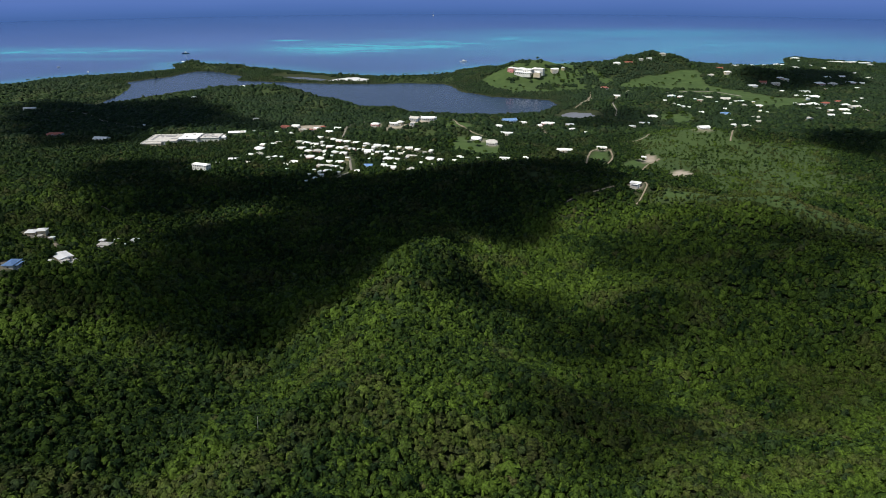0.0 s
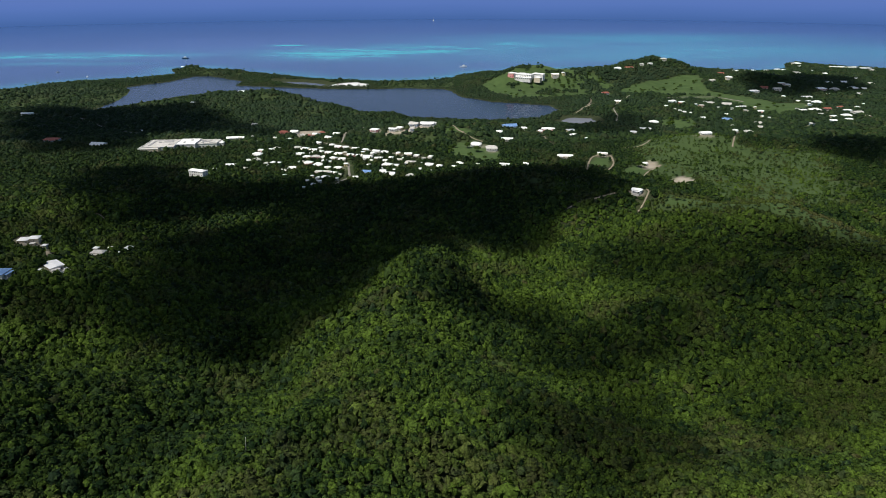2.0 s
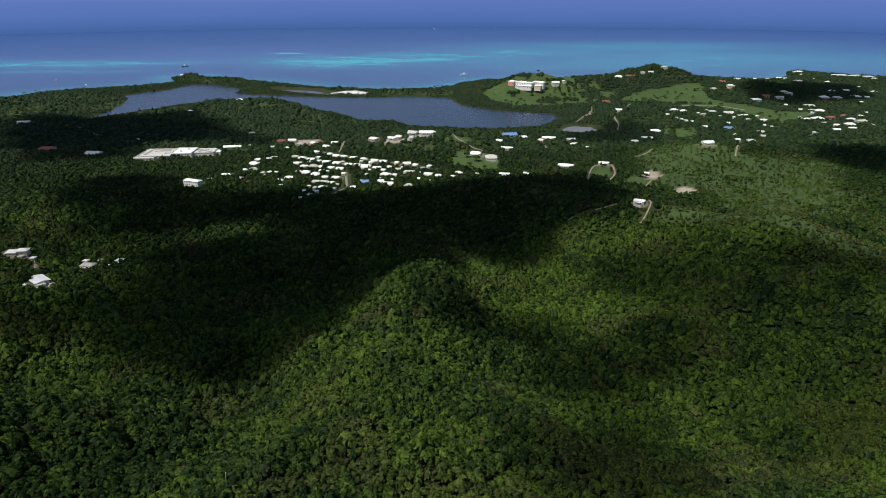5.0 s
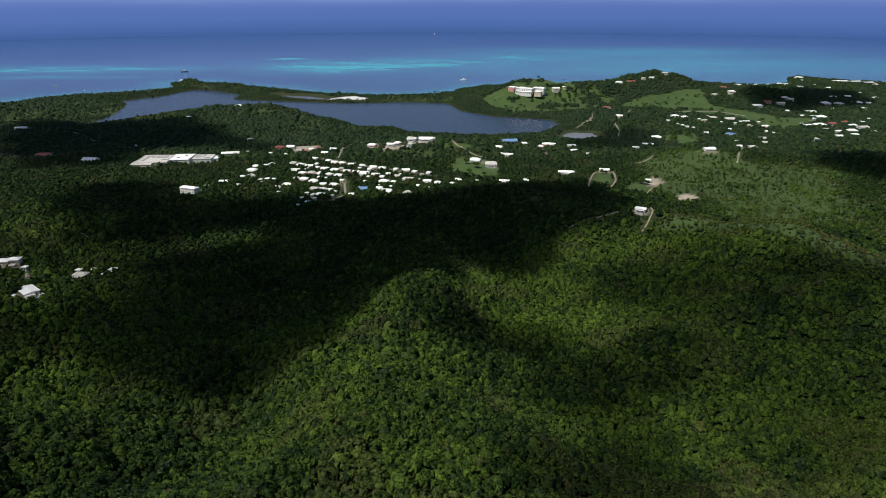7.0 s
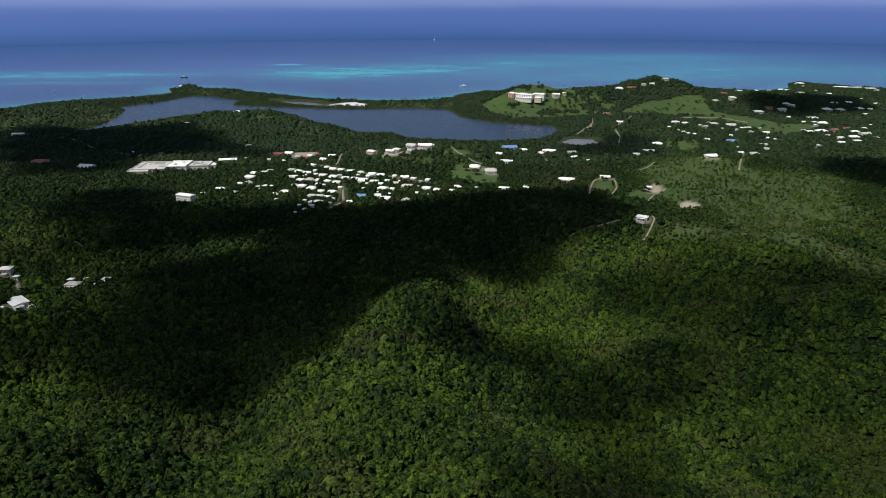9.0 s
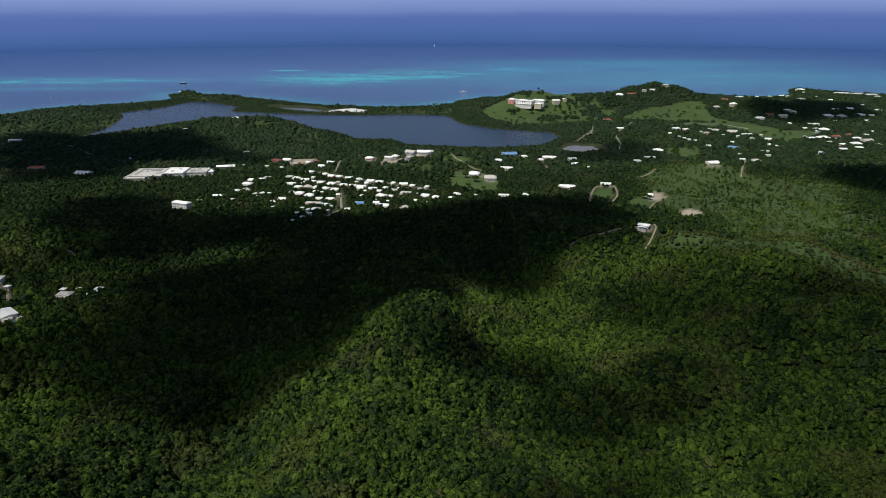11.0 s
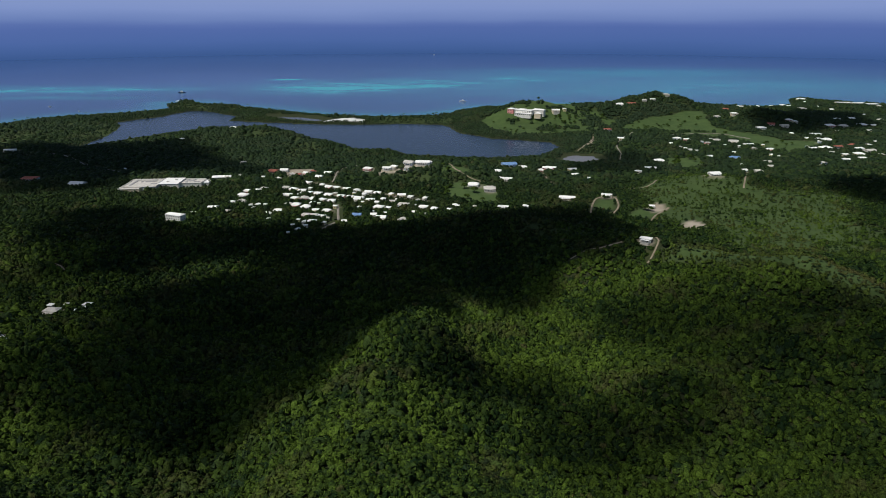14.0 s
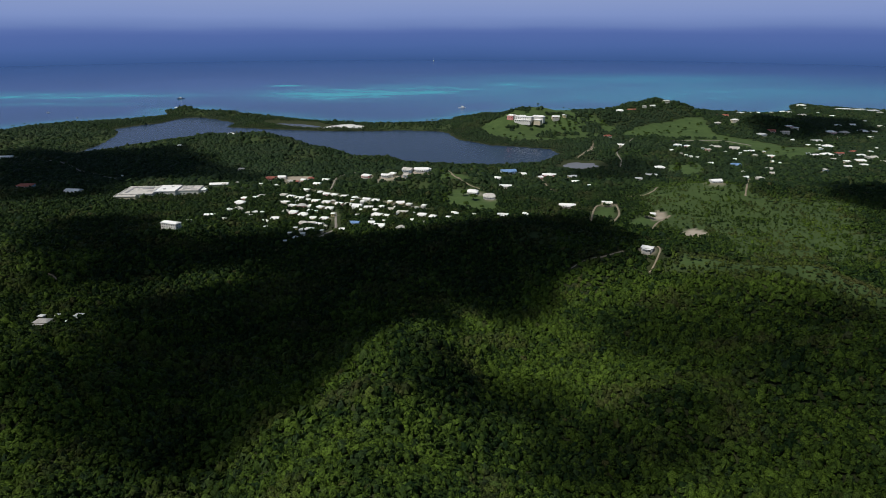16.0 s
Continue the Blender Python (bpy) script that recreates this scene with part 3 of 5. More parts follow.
SEA = water_material("sea_water")
angles = np.radians(np.linspace(-62, 62, 311))
radii = np.concatenate([np.linspace(1150, 3600, 130), np.linspace(3640, 4900, 24)])
sx, sy = radii[:, None] * np.sin(angles)[None], 40 + radii[:, None] * np.cos(angles)[None]
sea = mesh_object("sea", np.stack([sx, sy, 0 * sx], -1).reshape(-1, 3), grid_faces(len(radii), len(angles))[:, ::-1], SEA)
tagged(sea, "deep blue Caribbean sea with turquoise reefs", "sea", kind="structure")
wx, wy = sx.ravel(), sy.ravel()
shallow = np.zeros(wx.shape)
for cx, cy, rx, ry, amount in ((-1400, 2470, 480, 130, 0.6), (-1250, 2230, 300, 50, 0.35), (-650, 2870, 80, 38, 1.0), (-330, 2570, 330, 210, 0.85), (-60, 2680, 330, 220, 0.7), (350, 2900, 420, 260, 0.55), (900, 3150, 800, 330, 0.5), (1200, 2600, 600, 260, 0.5), (700, 2400, 600, 200, 0.5), (1600, 2500, 500, 300, 0.4), (1050, 2600, 1000, 480, 0.48), (-50, 2620, 620, 190, 0.5)):
    shallow = np.maximum(shallow, amount * np.exp(-((wx - cx) / rx) ** 2 - ((wy - cy) / ry) ** 2))
streak = 0.55 * lattice(wx, wy * 2.2, 130, 51) + 0.3 * lattice(wx, wy * 2.5, 48, 52) + 0.25 * lattice(wx, wy * 2, 22, 53)
calm = smooth(-50, 500, wx)
shallow = shallow * ((0.58 + 0.22 * calm) + (1.0 - 0.72 * calm) * smooth(0.30, 0.85, streak))
beach = inside(wx, wy, COAST)
shallow = np.maximum(shallow, 0.45 * smooth(-130, -5, beach) * (0.4 + 0.6 * streak))
lake = inside(wx, wy, LAGOON)
shallow = np.where(lake > -60, 0.0, shallow) * (beach < 40)
point_values(sea, "shallow", shallow)
swell = 0.5 * lattice(wx, wy, 900, 55) + 0.3 * lattice(wx, wy, 380, 56) + 0.2 * lattice(wx, wy, 160, 57)
point_values(sea, "drift", 0.5 + 1.6 * (swell - 0.5) * smooth(4700, 3700, np.hypot(wx, wy - 40)))
point_values(sea, "silt", np.maximum(smooth(-40, -10, inside(wx, wy, POND)), 0.5 * smooth(-40, -10, inside(wx, wy, SALT_POND))))
point_values(sea, "murk", np.maximum(smooth(-40, -10, lake), 0.9 * (beach > 20)))


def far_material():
    """A glowing wall painted with the open sea beyond the reach of the sheet, the hazy horizon and the clouds over it.
    """
    m = bpy.data.materials.new("painted_far_sea_and_haze")
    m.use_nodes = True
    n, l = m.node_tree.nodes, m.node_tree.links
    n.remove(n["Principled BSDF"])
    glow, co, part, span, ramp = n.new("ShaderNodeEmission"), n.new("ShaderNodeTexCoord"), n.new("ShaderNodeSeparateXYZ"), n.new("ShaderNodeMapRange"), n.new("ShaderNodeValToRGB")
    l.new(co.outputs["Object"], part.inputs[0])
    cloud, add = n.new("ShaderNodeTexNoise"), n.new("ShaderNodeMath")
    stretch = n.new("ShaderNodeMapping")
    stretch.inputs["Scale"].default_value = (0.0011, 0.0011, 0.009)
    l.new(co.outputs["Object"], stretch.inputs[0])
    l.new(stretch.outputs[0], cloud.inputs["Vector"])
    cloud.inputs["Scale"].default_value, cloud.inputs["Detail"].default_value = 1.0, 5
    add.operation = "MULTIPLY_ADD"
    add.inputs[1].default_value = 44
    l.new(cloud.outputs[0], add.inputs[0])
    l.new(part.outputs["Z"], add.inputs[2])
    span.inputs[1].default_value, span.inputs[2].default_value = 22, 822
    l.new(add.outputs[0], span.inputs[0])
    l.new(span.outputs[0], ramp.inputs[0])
    # haze painted as height stops, given off as emission
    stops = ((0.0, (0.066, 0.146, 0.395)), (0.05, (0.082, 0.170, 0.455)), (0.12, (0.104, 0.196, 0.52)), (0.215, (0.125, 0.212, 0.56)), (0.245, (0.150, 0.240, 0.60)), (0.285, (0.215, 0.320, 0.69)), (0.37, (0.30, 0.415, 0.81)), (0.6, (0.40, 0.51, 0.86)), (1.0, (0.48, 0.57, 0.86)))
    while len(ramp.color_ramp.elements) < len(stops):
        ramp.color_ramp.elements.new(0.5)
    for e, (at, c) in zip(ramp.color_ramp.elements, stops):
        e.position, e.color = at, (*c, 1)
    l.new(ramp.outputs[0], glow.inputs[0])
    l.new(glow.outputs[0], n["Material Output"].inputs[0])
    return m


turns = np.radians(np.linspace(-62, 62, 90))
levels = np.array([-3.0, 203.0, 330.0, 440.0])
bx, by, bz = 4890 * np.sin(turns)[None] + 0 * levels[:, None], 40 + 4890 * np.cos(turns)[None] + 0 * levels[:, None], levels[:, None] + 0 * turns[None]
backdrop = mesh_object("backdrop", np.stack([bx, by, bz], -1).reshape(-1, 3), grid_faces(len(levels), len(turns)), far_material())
tagged(backdrop, "glowing backdrop painted as far blue sea fading into a hazy horizon", "horizon", kind="structure")


# ---- clouds, out of the picture overhead, added and shaped to lay shade on the hills ----
def cloud_material():
    m = bpy.data.materials.new("grey_white_cloud")
    m.use_nodes = True
    n, l = m.node_tree.nodes, m.node_tree.links
    b = n["Principled BSDF"]
    b.inputs["Base Color"].default_value, b.inputs["Roughness"].default_value = (0.85, 0.86, 0.88, 1), 1.0
    thick = n.new("ShaderNodeAttribute")
    thick.attribute_name = "thickness"
    l.new(thick.outputs["Fac"], b.inputs["Alpha"])
    return m


CLOUD = cloud_material()
CLOUD_LEVEL = 760.0
for k, (amount, outline) in enumerate(SHADES):
    xs, ys2 = [p[0] for p in outline], [p[1] for p in outline]
    size = max(max(xs) - min(xs), max(ys2) - min(ys2))
    soft = 22 if size > 300 else 14
    step = max(6.0, size / 90)
    ax, ay = np.meshgrid(np.arange(min(xs) - 60, max(xs) + 60, step), np.arange(min(ys2) - 60, max(ys2) + 60, step))
    d = inside(ax, ay, outline) + 30 * (lattice(ax, ay, 60, 61) - 0.5) + 18 * (lattice(ax, ay, 24, 62) - 0.5)
    dens = smooth(-soft, soft, d)
    rows_, cols_ = ax.shape
    ground_z = float(np.mean(ground_height(np.array(xs), np.array(ys2)))) + 2
    shift = (CLOUD_LEVEL - ground_z) / SUN_TO.z
    cx, cy = ax + SUN_TO.x * shift, ay + SUN_TO.y * shift
    up = 8 + 55 * dens * (0.5 + lattice(ax, ay, 45, 63)) + 14 * lattice(ax, ay, 17, 64)
    top = np.stack([cx, cy, CLOUD_LEVEL + up], -1).reshape(-1, 3)
    low = np.stack([cx, cy, CLOUD_LEVEL - 5 * dens], -1).reshape(-1, 3)
    quads = grid_faces(rows_, cols_)
    use = dens.ravel()[quads].max(1) > 0.02
    quads = quads[use]
    used = np.unique(quads)
    index = np.zeros(len(top), int)
    index[used] = np.arange(len(used))
    cloud = mesh_object("shade_cloud", np.concatenate([top[used], low[used]]), np.concatenate([index[quads], index[quads][:, ::-1] + len(used)]), CLOUD)
    point_values(cloud, "thickness", np.tile(np.clip(dens.ravel()[used] * amount, 0, 1), 2))
    tagged(cloud, "unseen grey-white cloud added to shade the hills", "cloud", "clouds over the hills", "structure")


# ---- trees ----
def crown(count, seed, leaf):
    """Sprays of leaves over an uneven dome of radius 1: places of the corners, three to a spray."""
    r = np.random.RandomState(seed)
    z = r.rand(count) ** 0.8
    a = r.rand(count) * 2 * np.pi
    lump = 0.86 + 0.20 * np.sin(a * 3 + seed) * np.cos(z * 5 + seed * 2) + 0.16 * (r.rand(count) - 0.5)
    q = np.sqrt(np.maximum(1 - z * z, 0.0))
    nrm = np.stack([q * np.cos(a), q * np.sin(a), z], -1)
    p = nrm * lump[:, None] * np.array([1, 1, 0.85])
    nrm = nrm + (r.rand(count, 3) - 0.5) * 0.75 + np.array([0, 0, 0.15])
    nrm /= np.linalg.norm(nrm, axis=1)[:, None]
    up = r.rand(count, 3) - 0.5
    s = np.cross(nrm, up)
    s /= np.linalg.norm(s, axis=1)[:, None]
    t = np.cross(nrm, s)
    w = leaf * (0.7 + 0.6 * r.rand(count))[:, None]
    h = leaf * (0.7 + 0.6 * r.rand(count))[:, None]
    return np.stack([p - s * w - t * h * 0.6, p + s * w * 1.1 - t * h * (r.rand(count) - 0.5)[:, None], p - s * w * 0.2 + t * h * 1.2], 1)


def lump(sides, r):
    """One rounded clump of foliage of radius 1: a crooked top, an uneven shoulder and a ragged skirt."""
    v = [(0.25 * r.randn(), 0.25 * r.randn(), 0.85 + 0.3 * r.rand())]
    a0 = r.rand() * 6
    for k, (out, up) in enumerate(((0.74, 0.55), (1.02, -0.25))):
        for i in range(sides):
            a = a0 + (i + 0.5 * k + 0.35 * r.rand()) / sides * 2 * math.pi
            q = out * (0.72 + 0.56 * r.rand())
            v.append((q * math.cos(a), q * math.sin(a), up + 0.34 * (r.rand() - 0.5)))
    f = [(0, 1 + i, 1 + (i + 1) % sides) for i in range(sides)]
    for i in range(sides):
        p, q, m, n = 1 + i, 1 + (i + 1) % sides, 1 + sides + i, 1 + sides + (i + 1) % sides
        f += [(p, m, q), (q, m, n)]
    return np.array(v), np.array(f)


def tree_crown(lumps, sides, sprays, leaf, seed):
    """A crown of several clumps of unlike size with sprays of leaves between: corners, triangles, and which of these are smooth."""
    r = np.random.RandomState(seed)
    v, f, start = [], [], 0
    for k in range(lumps):
        lv, lf = lump(sides, r)
        a, off = k * 2.4 + r.rand() * 1.5, (0.0 if k == 0 else 0.45 + 0.35 * r.rand())
        big = 0.80 if k == 0 else 0.42 + 0.30 * r.rand()
        lv = lv * np.array([big * (0.85 + 0.4 * r.rand()), big * (0.85 + 0.4 * r.rand()), big * (0.75 + 0.5 * r.rand())])
        v.append(lv + np.array([off * math.cos(a), off * math.sin(a), 0.25 * r.rand() - (0.0 if k == 0 else 0.18)]))
        f.append(lf + start)
        start += len(lv)
    dome = sum(len(q) for q in f)
    if sprays:
        allv, allf = np.concatenate(v), np.concatenate(f)
        tri = allv[allf]
        nrm = np.cross(tri[:, 1] - tri[:, 0], tri[:, 2] - tri[:, 0])
        area = np.linalg.norm(nrm, axis=1)
        nrm = nrm / area[:, None]
        weight = area * (0.35 + np.clip(nrm[:, 2], 0, 1))
        pick = r.choice(len(tri), sprays, p=weight / weight.sum())
        u = r.rand(sprays, 2)
        u = np.where(u.sum(1, keepdims=True) > 1, 1 - u, u)
        mid = tri[pick, 0] + (tri[pick, 1] - tri[pick, 0]) * u[:, :1] + (tri[pick, 2] - tri[pick, 0]) * u[:, 1:]
        way = nrm[pick] + 1.5 * (r.rand(sprays, 3) - 0.5)
        way /= np.linalg.norm(way, axis=1)[:, None]
        side = np.cross(way, r.rand(sprays, 3) - 0.5)
        side /= np.linalg.norm(side, axis=1)[:, None]
        fore = np.cross(way, side)
        size = leaf * (0.6 + 0.8 * r.rand(sprays))[:, None]
        mid = mid + nrm[pick] * leaf * 0.45
        c = np.stack([mid - side * size - fore * size * 0.6, mid + side * size - fore * size * 0.5, mid + fore * size * 1.2 + side * size * (r.rand(sprays, 1) - 0.5)], 1)
        v.append(c.reshape(-1, 3))
        f.append(np.arange(3 * sprays).reshape(-1, 3) + start)
    f = np.concatenate(f)
    return np.concatenate(v), f, np.arange(len(f)) < dome


def scatter(name, xs, ys, radius, lumps, sides, sprays, leaf, squat, seed, mat, label, lift, kinds=14):
    """One sheet of bushy tree crowns, one at each place."""
    r = np.random.RandomState(seed)
    mound = 0.55 * lattice(xs, ys, 11, 81) + 0.45 * lattice(xs, ys, 5.5, 82)
    zs = ground_height(xs, ys) + 4.2 * (mound - 0.35)
    models = [tree_crown(lumps, sides, sprays, leaf, seed * 40 + k) for k in range(kinds)]
    faces, flags = models[0][1], models[0][2]
    shapes = np.stack([m[0] for m in models])
    which, turn = r.randint(0, kinds, len(xs)), r.rand(len(xs)) * 2 * np.pi
    tall = (0.65 + 0.8 * r.rand(len(xs))) * squat
    field = smooth(-20, 60, inside(xs, ys, PASTURE))
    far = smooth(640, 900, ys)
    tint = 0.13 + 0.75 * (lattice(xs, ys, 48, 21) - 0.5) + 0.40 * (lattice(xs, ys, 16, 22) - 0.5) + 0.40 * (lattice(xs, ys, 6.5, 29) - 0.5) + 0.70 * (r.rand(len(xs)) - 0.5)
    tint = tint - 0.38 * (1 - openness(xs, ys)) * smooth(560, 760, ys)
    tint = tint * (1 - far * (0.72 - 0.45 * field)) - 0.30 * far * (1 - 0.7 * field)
    # left valley: its dimmer light is put into the leaf tone
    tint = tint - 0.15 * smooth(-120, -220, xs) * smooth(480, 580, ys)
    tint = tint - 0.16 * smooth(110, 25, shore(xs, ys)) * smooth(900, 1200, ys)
    # lighter leaves on meadows, and as painted sunlight on the hill patches
    for poly in MEADOWS_AND_SUNLIT:
        tint = tint + 0.25 * smooth(-10, 15, inside(xs, ys, poly))
    tint = np.clip(tint, -0.2, 0.9)
    heath = smooth(-10, 12, inside(xs, ys, HEATH))
    tint = np.clip(tint + 0.05 * heath + 0.16 * field, -0.2, 0.9)
    radius = radius * (1 - 0.48 * heath) * (1 - field * (0.22 + 0.34 * r.rand(len(xs))))
    hedge = np.full(len(xs), 1e9)
    for (ax, ay), (bx, by) in zip(HEDGE, HEDGE[1:]):
        q = np.clip(((xs - ax) * (bx - ax) + (ys - ay) * (by - ay)) / ((bx - ax) ** 2 + (by - ay) ** 2), 0, 1)
        hedge = np.minimum(hedge, np.hypot(xs - ax - q * (bx - ax), ys - ay - q * (by - ay)))
    hedge = smooth(9, 4, hedge) * smooth(0.3, 0.5, lattice(xs, ys, 22, 34))
    radius, tint = radius * (1 + 0.6 * hedge), np.clip(tint - 0.3 * hedge, -0.2, 0.9)
    dry = 0.5 * heath
    for poly in DRY:
        dry = np.maximum(dry, smooth(-12, 12, inside(xs, ys, poly)))
    dry = np.maximum(dry * 0.75, 0.55 * smooth(0.60, 0.85, lattice(xs, ys, 30, 23)) * r.rand(len(xs)))
    dry = np.maximum(dry, 0.9 * (r.rand(len(xs)) > 0.985) * r.rand(len(xs)))
    # bluish haze painted into the crowns, growing with distance from 800 m
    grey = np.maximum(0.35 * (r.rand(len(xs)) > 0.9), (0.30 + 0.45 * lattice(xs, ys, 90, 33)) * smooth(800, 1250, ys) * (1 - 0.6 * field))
    grey = np.maximum(grey, 0.85 * smooth(-8, 8, inside(xs, ys, GROVE)))
    rows = 0.5 + 0.5 * np.sin((xs * 0.8 - ys * 0.6) / 9.0 * 2 * np.pi)
    radius = radius * (1 - 0.45 * rows * smooth(-8, 8, inside(xs, ys, GROVE)))
    v = shapes[which]
    c, s = np.cos(turn)[:, None], np.sin(turn)[:, None]
    wide = (0.85 + 0.3 * r.rand(len(xs)))[:, None]
    vx, vy = v[..., 0] * wide, v[..., 1] / wide
    x = (vx * c - vy * s) * radius[:, None] + xs[:, None]
    y = (vx * s + vy * c) * radius[:, None] + ys[:, None]
    z = v[..., 2] * (tall * radius)[:, None] + (zs + lift * (0.5 + r.rand(len(xs))))[:, None]
    n = v.shape[1]
    tris = (faces[None] + (np.arange(len(xs)) * n)[:, None, None]).reshape(-1, 3)
    ob = mesh_object(name, np.stack([x, y, z], -1).reshape(-1, 3), tris, mat)
    if len(ob.data.polygons) == len(tris):
        ob.data.polygons.foreach_set("use_smooth", np.tile(flags, len(xs)))
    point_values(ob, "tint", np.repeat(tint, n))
    point_values(ob, "dry", np.repeat(dry, n))
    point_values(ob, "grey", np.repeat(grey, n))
    return tagged(ob, label, "forest", kind="stuff")


def places(y0, y1, step, seed):
    """Uneven places for trees between two distances, on dry land and off the clearings."""
    r = np.random.RandomState(seed)
    w = max(90 + 0.74 * y1, 180)
    nx, ny = int(2 * w / step), int((y1 - y0) / step)
    x = (np.arange(nx)[None] + r.rand(ny, nx)).ravel() * step - w
    y = (np.arange(ny)[:, None] + r.rand(ny, nx)).ravel() * step + y0
    keep = (np.abs(x) < np.maximum(60 + 0.71 * y, 150)) & (shore(x, y) > 3) & (inside(x, y, POND) < -15) & (inside(x, y, SALT_POND) < -20)
    x, y = x[keep], y[keep]
    keep = np.ones(len(x), bool)
    clear = openness(x, y) * smooth(640, 760, y)
    keep &= r.rand(len(x)) > 0.55 * smooth(0.45, 1.0, clear) * smooth(0.35, 0.6, lattice(x, y, 26, 26))
    keep &= r.rand(len(x)) > 0.50 * smooth(0, 50, inside(x, y, PASTURE)) * smooth(0.36, 0.60, 0.4 * lattice(x, y, 46, 91) + 0.35 * lattice(x, y, 17, 92) + 0.25 * lattice(x, y, 8, 93))
    keep &= r.rand(len(x)) > 0.32 * smooth(-8, 10, inside(x, y, HEATH))
    copse = 0.6 * lattice(x, y, 34, 27) + 0.4 * lattice(x, y, 14, 28)
    keep &= (inside(x, y, GOLF) < 0) | (copse > 0.45)
    for poly in MEADOWS_AND_SUNLIT:
        keep &= r.rand(len(x)) > 0.55 * smooth(-6, 8, inside(x, y, poly))
    for poly in FAIRWAYS + LAWNS + BARE + [SALT]:
        keep &= inside(x, y, poly) < 1
    for hx, hy, hw in HOMES:
        keep &= np.hypot(x - hx, y - hy) > hw * 0.60 + 1.6
        if hy < 700:
            keep &= np.hypot(x - hx, y - hy + 3) > hw * 0.6 + 2.2
    for name, width, line in ROADS:
        for (ax, ay), (bx, by) in zip(line, line[1:]):
            dx, dy = bx - ax, by - ay
            q = np.clip(((x - ax) * dx + (y - ay) * dy) / (dx * dx + dy * dy + 1e-6), 0, 1)
            keep &= np.hypot(x - ax - q * dx, y - ay - q * dy) > width * 0.5 + (5.5 if name == "village_road" else 2.4)
    return x[keep], y[keep], r


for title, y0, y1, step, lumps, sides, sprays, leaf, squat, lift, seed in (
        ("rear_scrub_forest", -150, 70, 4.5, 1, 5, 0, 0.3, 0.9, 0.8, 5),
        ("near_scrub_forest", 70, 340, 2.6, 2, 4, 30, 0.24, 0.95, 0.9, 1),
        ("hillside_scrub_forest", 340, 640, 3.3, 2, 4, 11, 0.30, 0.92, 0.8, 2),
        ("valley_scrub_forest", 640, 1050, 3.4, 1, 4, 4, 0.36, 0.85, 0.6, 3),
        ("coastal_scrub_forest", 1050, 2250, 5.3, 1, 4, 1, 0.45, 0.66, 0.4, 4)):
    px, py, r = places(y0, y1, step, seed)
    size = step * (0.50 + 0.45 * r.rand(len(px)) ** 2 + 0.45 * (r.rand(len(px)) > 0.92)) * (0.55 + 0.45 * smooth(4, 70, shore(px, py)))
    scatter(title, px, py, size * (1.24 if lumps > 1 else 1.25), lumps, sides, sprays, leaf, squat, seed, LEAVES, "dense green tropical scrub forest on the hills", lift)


# ---- roads and tracks ----
def spline(points, step=6.0):
    p = np.array(points, float)
    ext = np.vstack([2 * p[0] - p[1], p, 2 * p[-1] - p[-2]])
    out = []
    for i in range(1, len(ext) - 2):
        a, b, c, d = ext[i - 1:i + 3]
        k = max(2, int(np.hypot(*(c - b)) / step))
        for t in np.arange(k) / k:
            out.append(0.5 * (2 * b + (c - a) * t + (2 * a - 5 * b + 4 * c - d) * t * t + (3 * b - a - 3 * c + d) * t ** 3))
    return np.array(out + [p[-1]])


for name, width, line in ROADS:
    mid = spline(line)
    along = np.gradient(mid, axis=0)
    side = np.stack([-along[:, 1], along[:, 0]], -1) / (np.linalg.norm(along, axis=1)[:, None] + 1e-6)
    offs = np.linspace(-0.5, 0.5, 5)
    w = width * (0.9 + 0.25 * lattice(mid[:, 0], mid[:, 1], 9, 71))
    px = mid[:, None, 0] + side[:, None, 0] * offs[None] * w[:, None]
    py = mid[:, None, 1] + side[:, None, 1] * offs[None] * w[:, None]
    pz = np.maximum(ground_height(px, py).max(1, keepdims=True) + 0 * px, 0.3) + 0.30
    pz[:, [0, -1]] -= 1.6
    road = mesh_object(name, np.stack([px, py, pz], -1).reshape(-1, 3), grid_faces(len(mid), 5)[:, ::-1], ASPHALT if "road" in name else GRAVEL)
    tagged(road, "narrow sunlit asphalt road through the village" if "road" in name else "pale dirt track through the scrub", "road", kind="structure")


# ---- houses ----
def boxes(*items):
    """Corners and faces of upright boxes, each (x, y, z of the base's middle, length, depth, height)."""
    v, f = [], []
    for x, y, z, a, b, c in items:
        k = len(v)
        v += [(x + i * a / 2, y + j * b / 2, z + h * c) for h in (0, 1) for i, j in ((-1, -1), (1, -1), (1, 1), (-1, 1))]
        f += [(k + p, k + q, k + r, k + s) for p, q, r, s in ((3, 2, 1, 0), (4, 5, 6, 7), (0, 1, 5, 4), (1, 2, 6, 5), (2, 3, 7, 6), (3, 0, 4, 7))]
    return v, f


def hipped(x, y, z, a, b, rise, ridge, thick=0.22):
    """A hipped roof with a thick eaves edge; ridge: its length as a share of the roof's (1: gables)."""
    v = [(x + i * a / 2, y + j * b / 2, z + h) for h in (0, thick) for i, j in ((-1, -1), (1, -1), (1, 1), (-1, 1))]
    v += [(x - a * ridge / 2, y, z + thick + rise), (x + a * ridge / 2, y, z + thick + rise)]
    f = [(3, 2, 1, 0), (0, 1, 5, 4), (1, 2, 6, 5), (2, 3, 7, 6), (3, 0, 4, 7), (4, 5, 9, 8), (6, 7, 8, 9), (5, 6, 9, 9), (7, 4, 8, 8)]
    return v, f


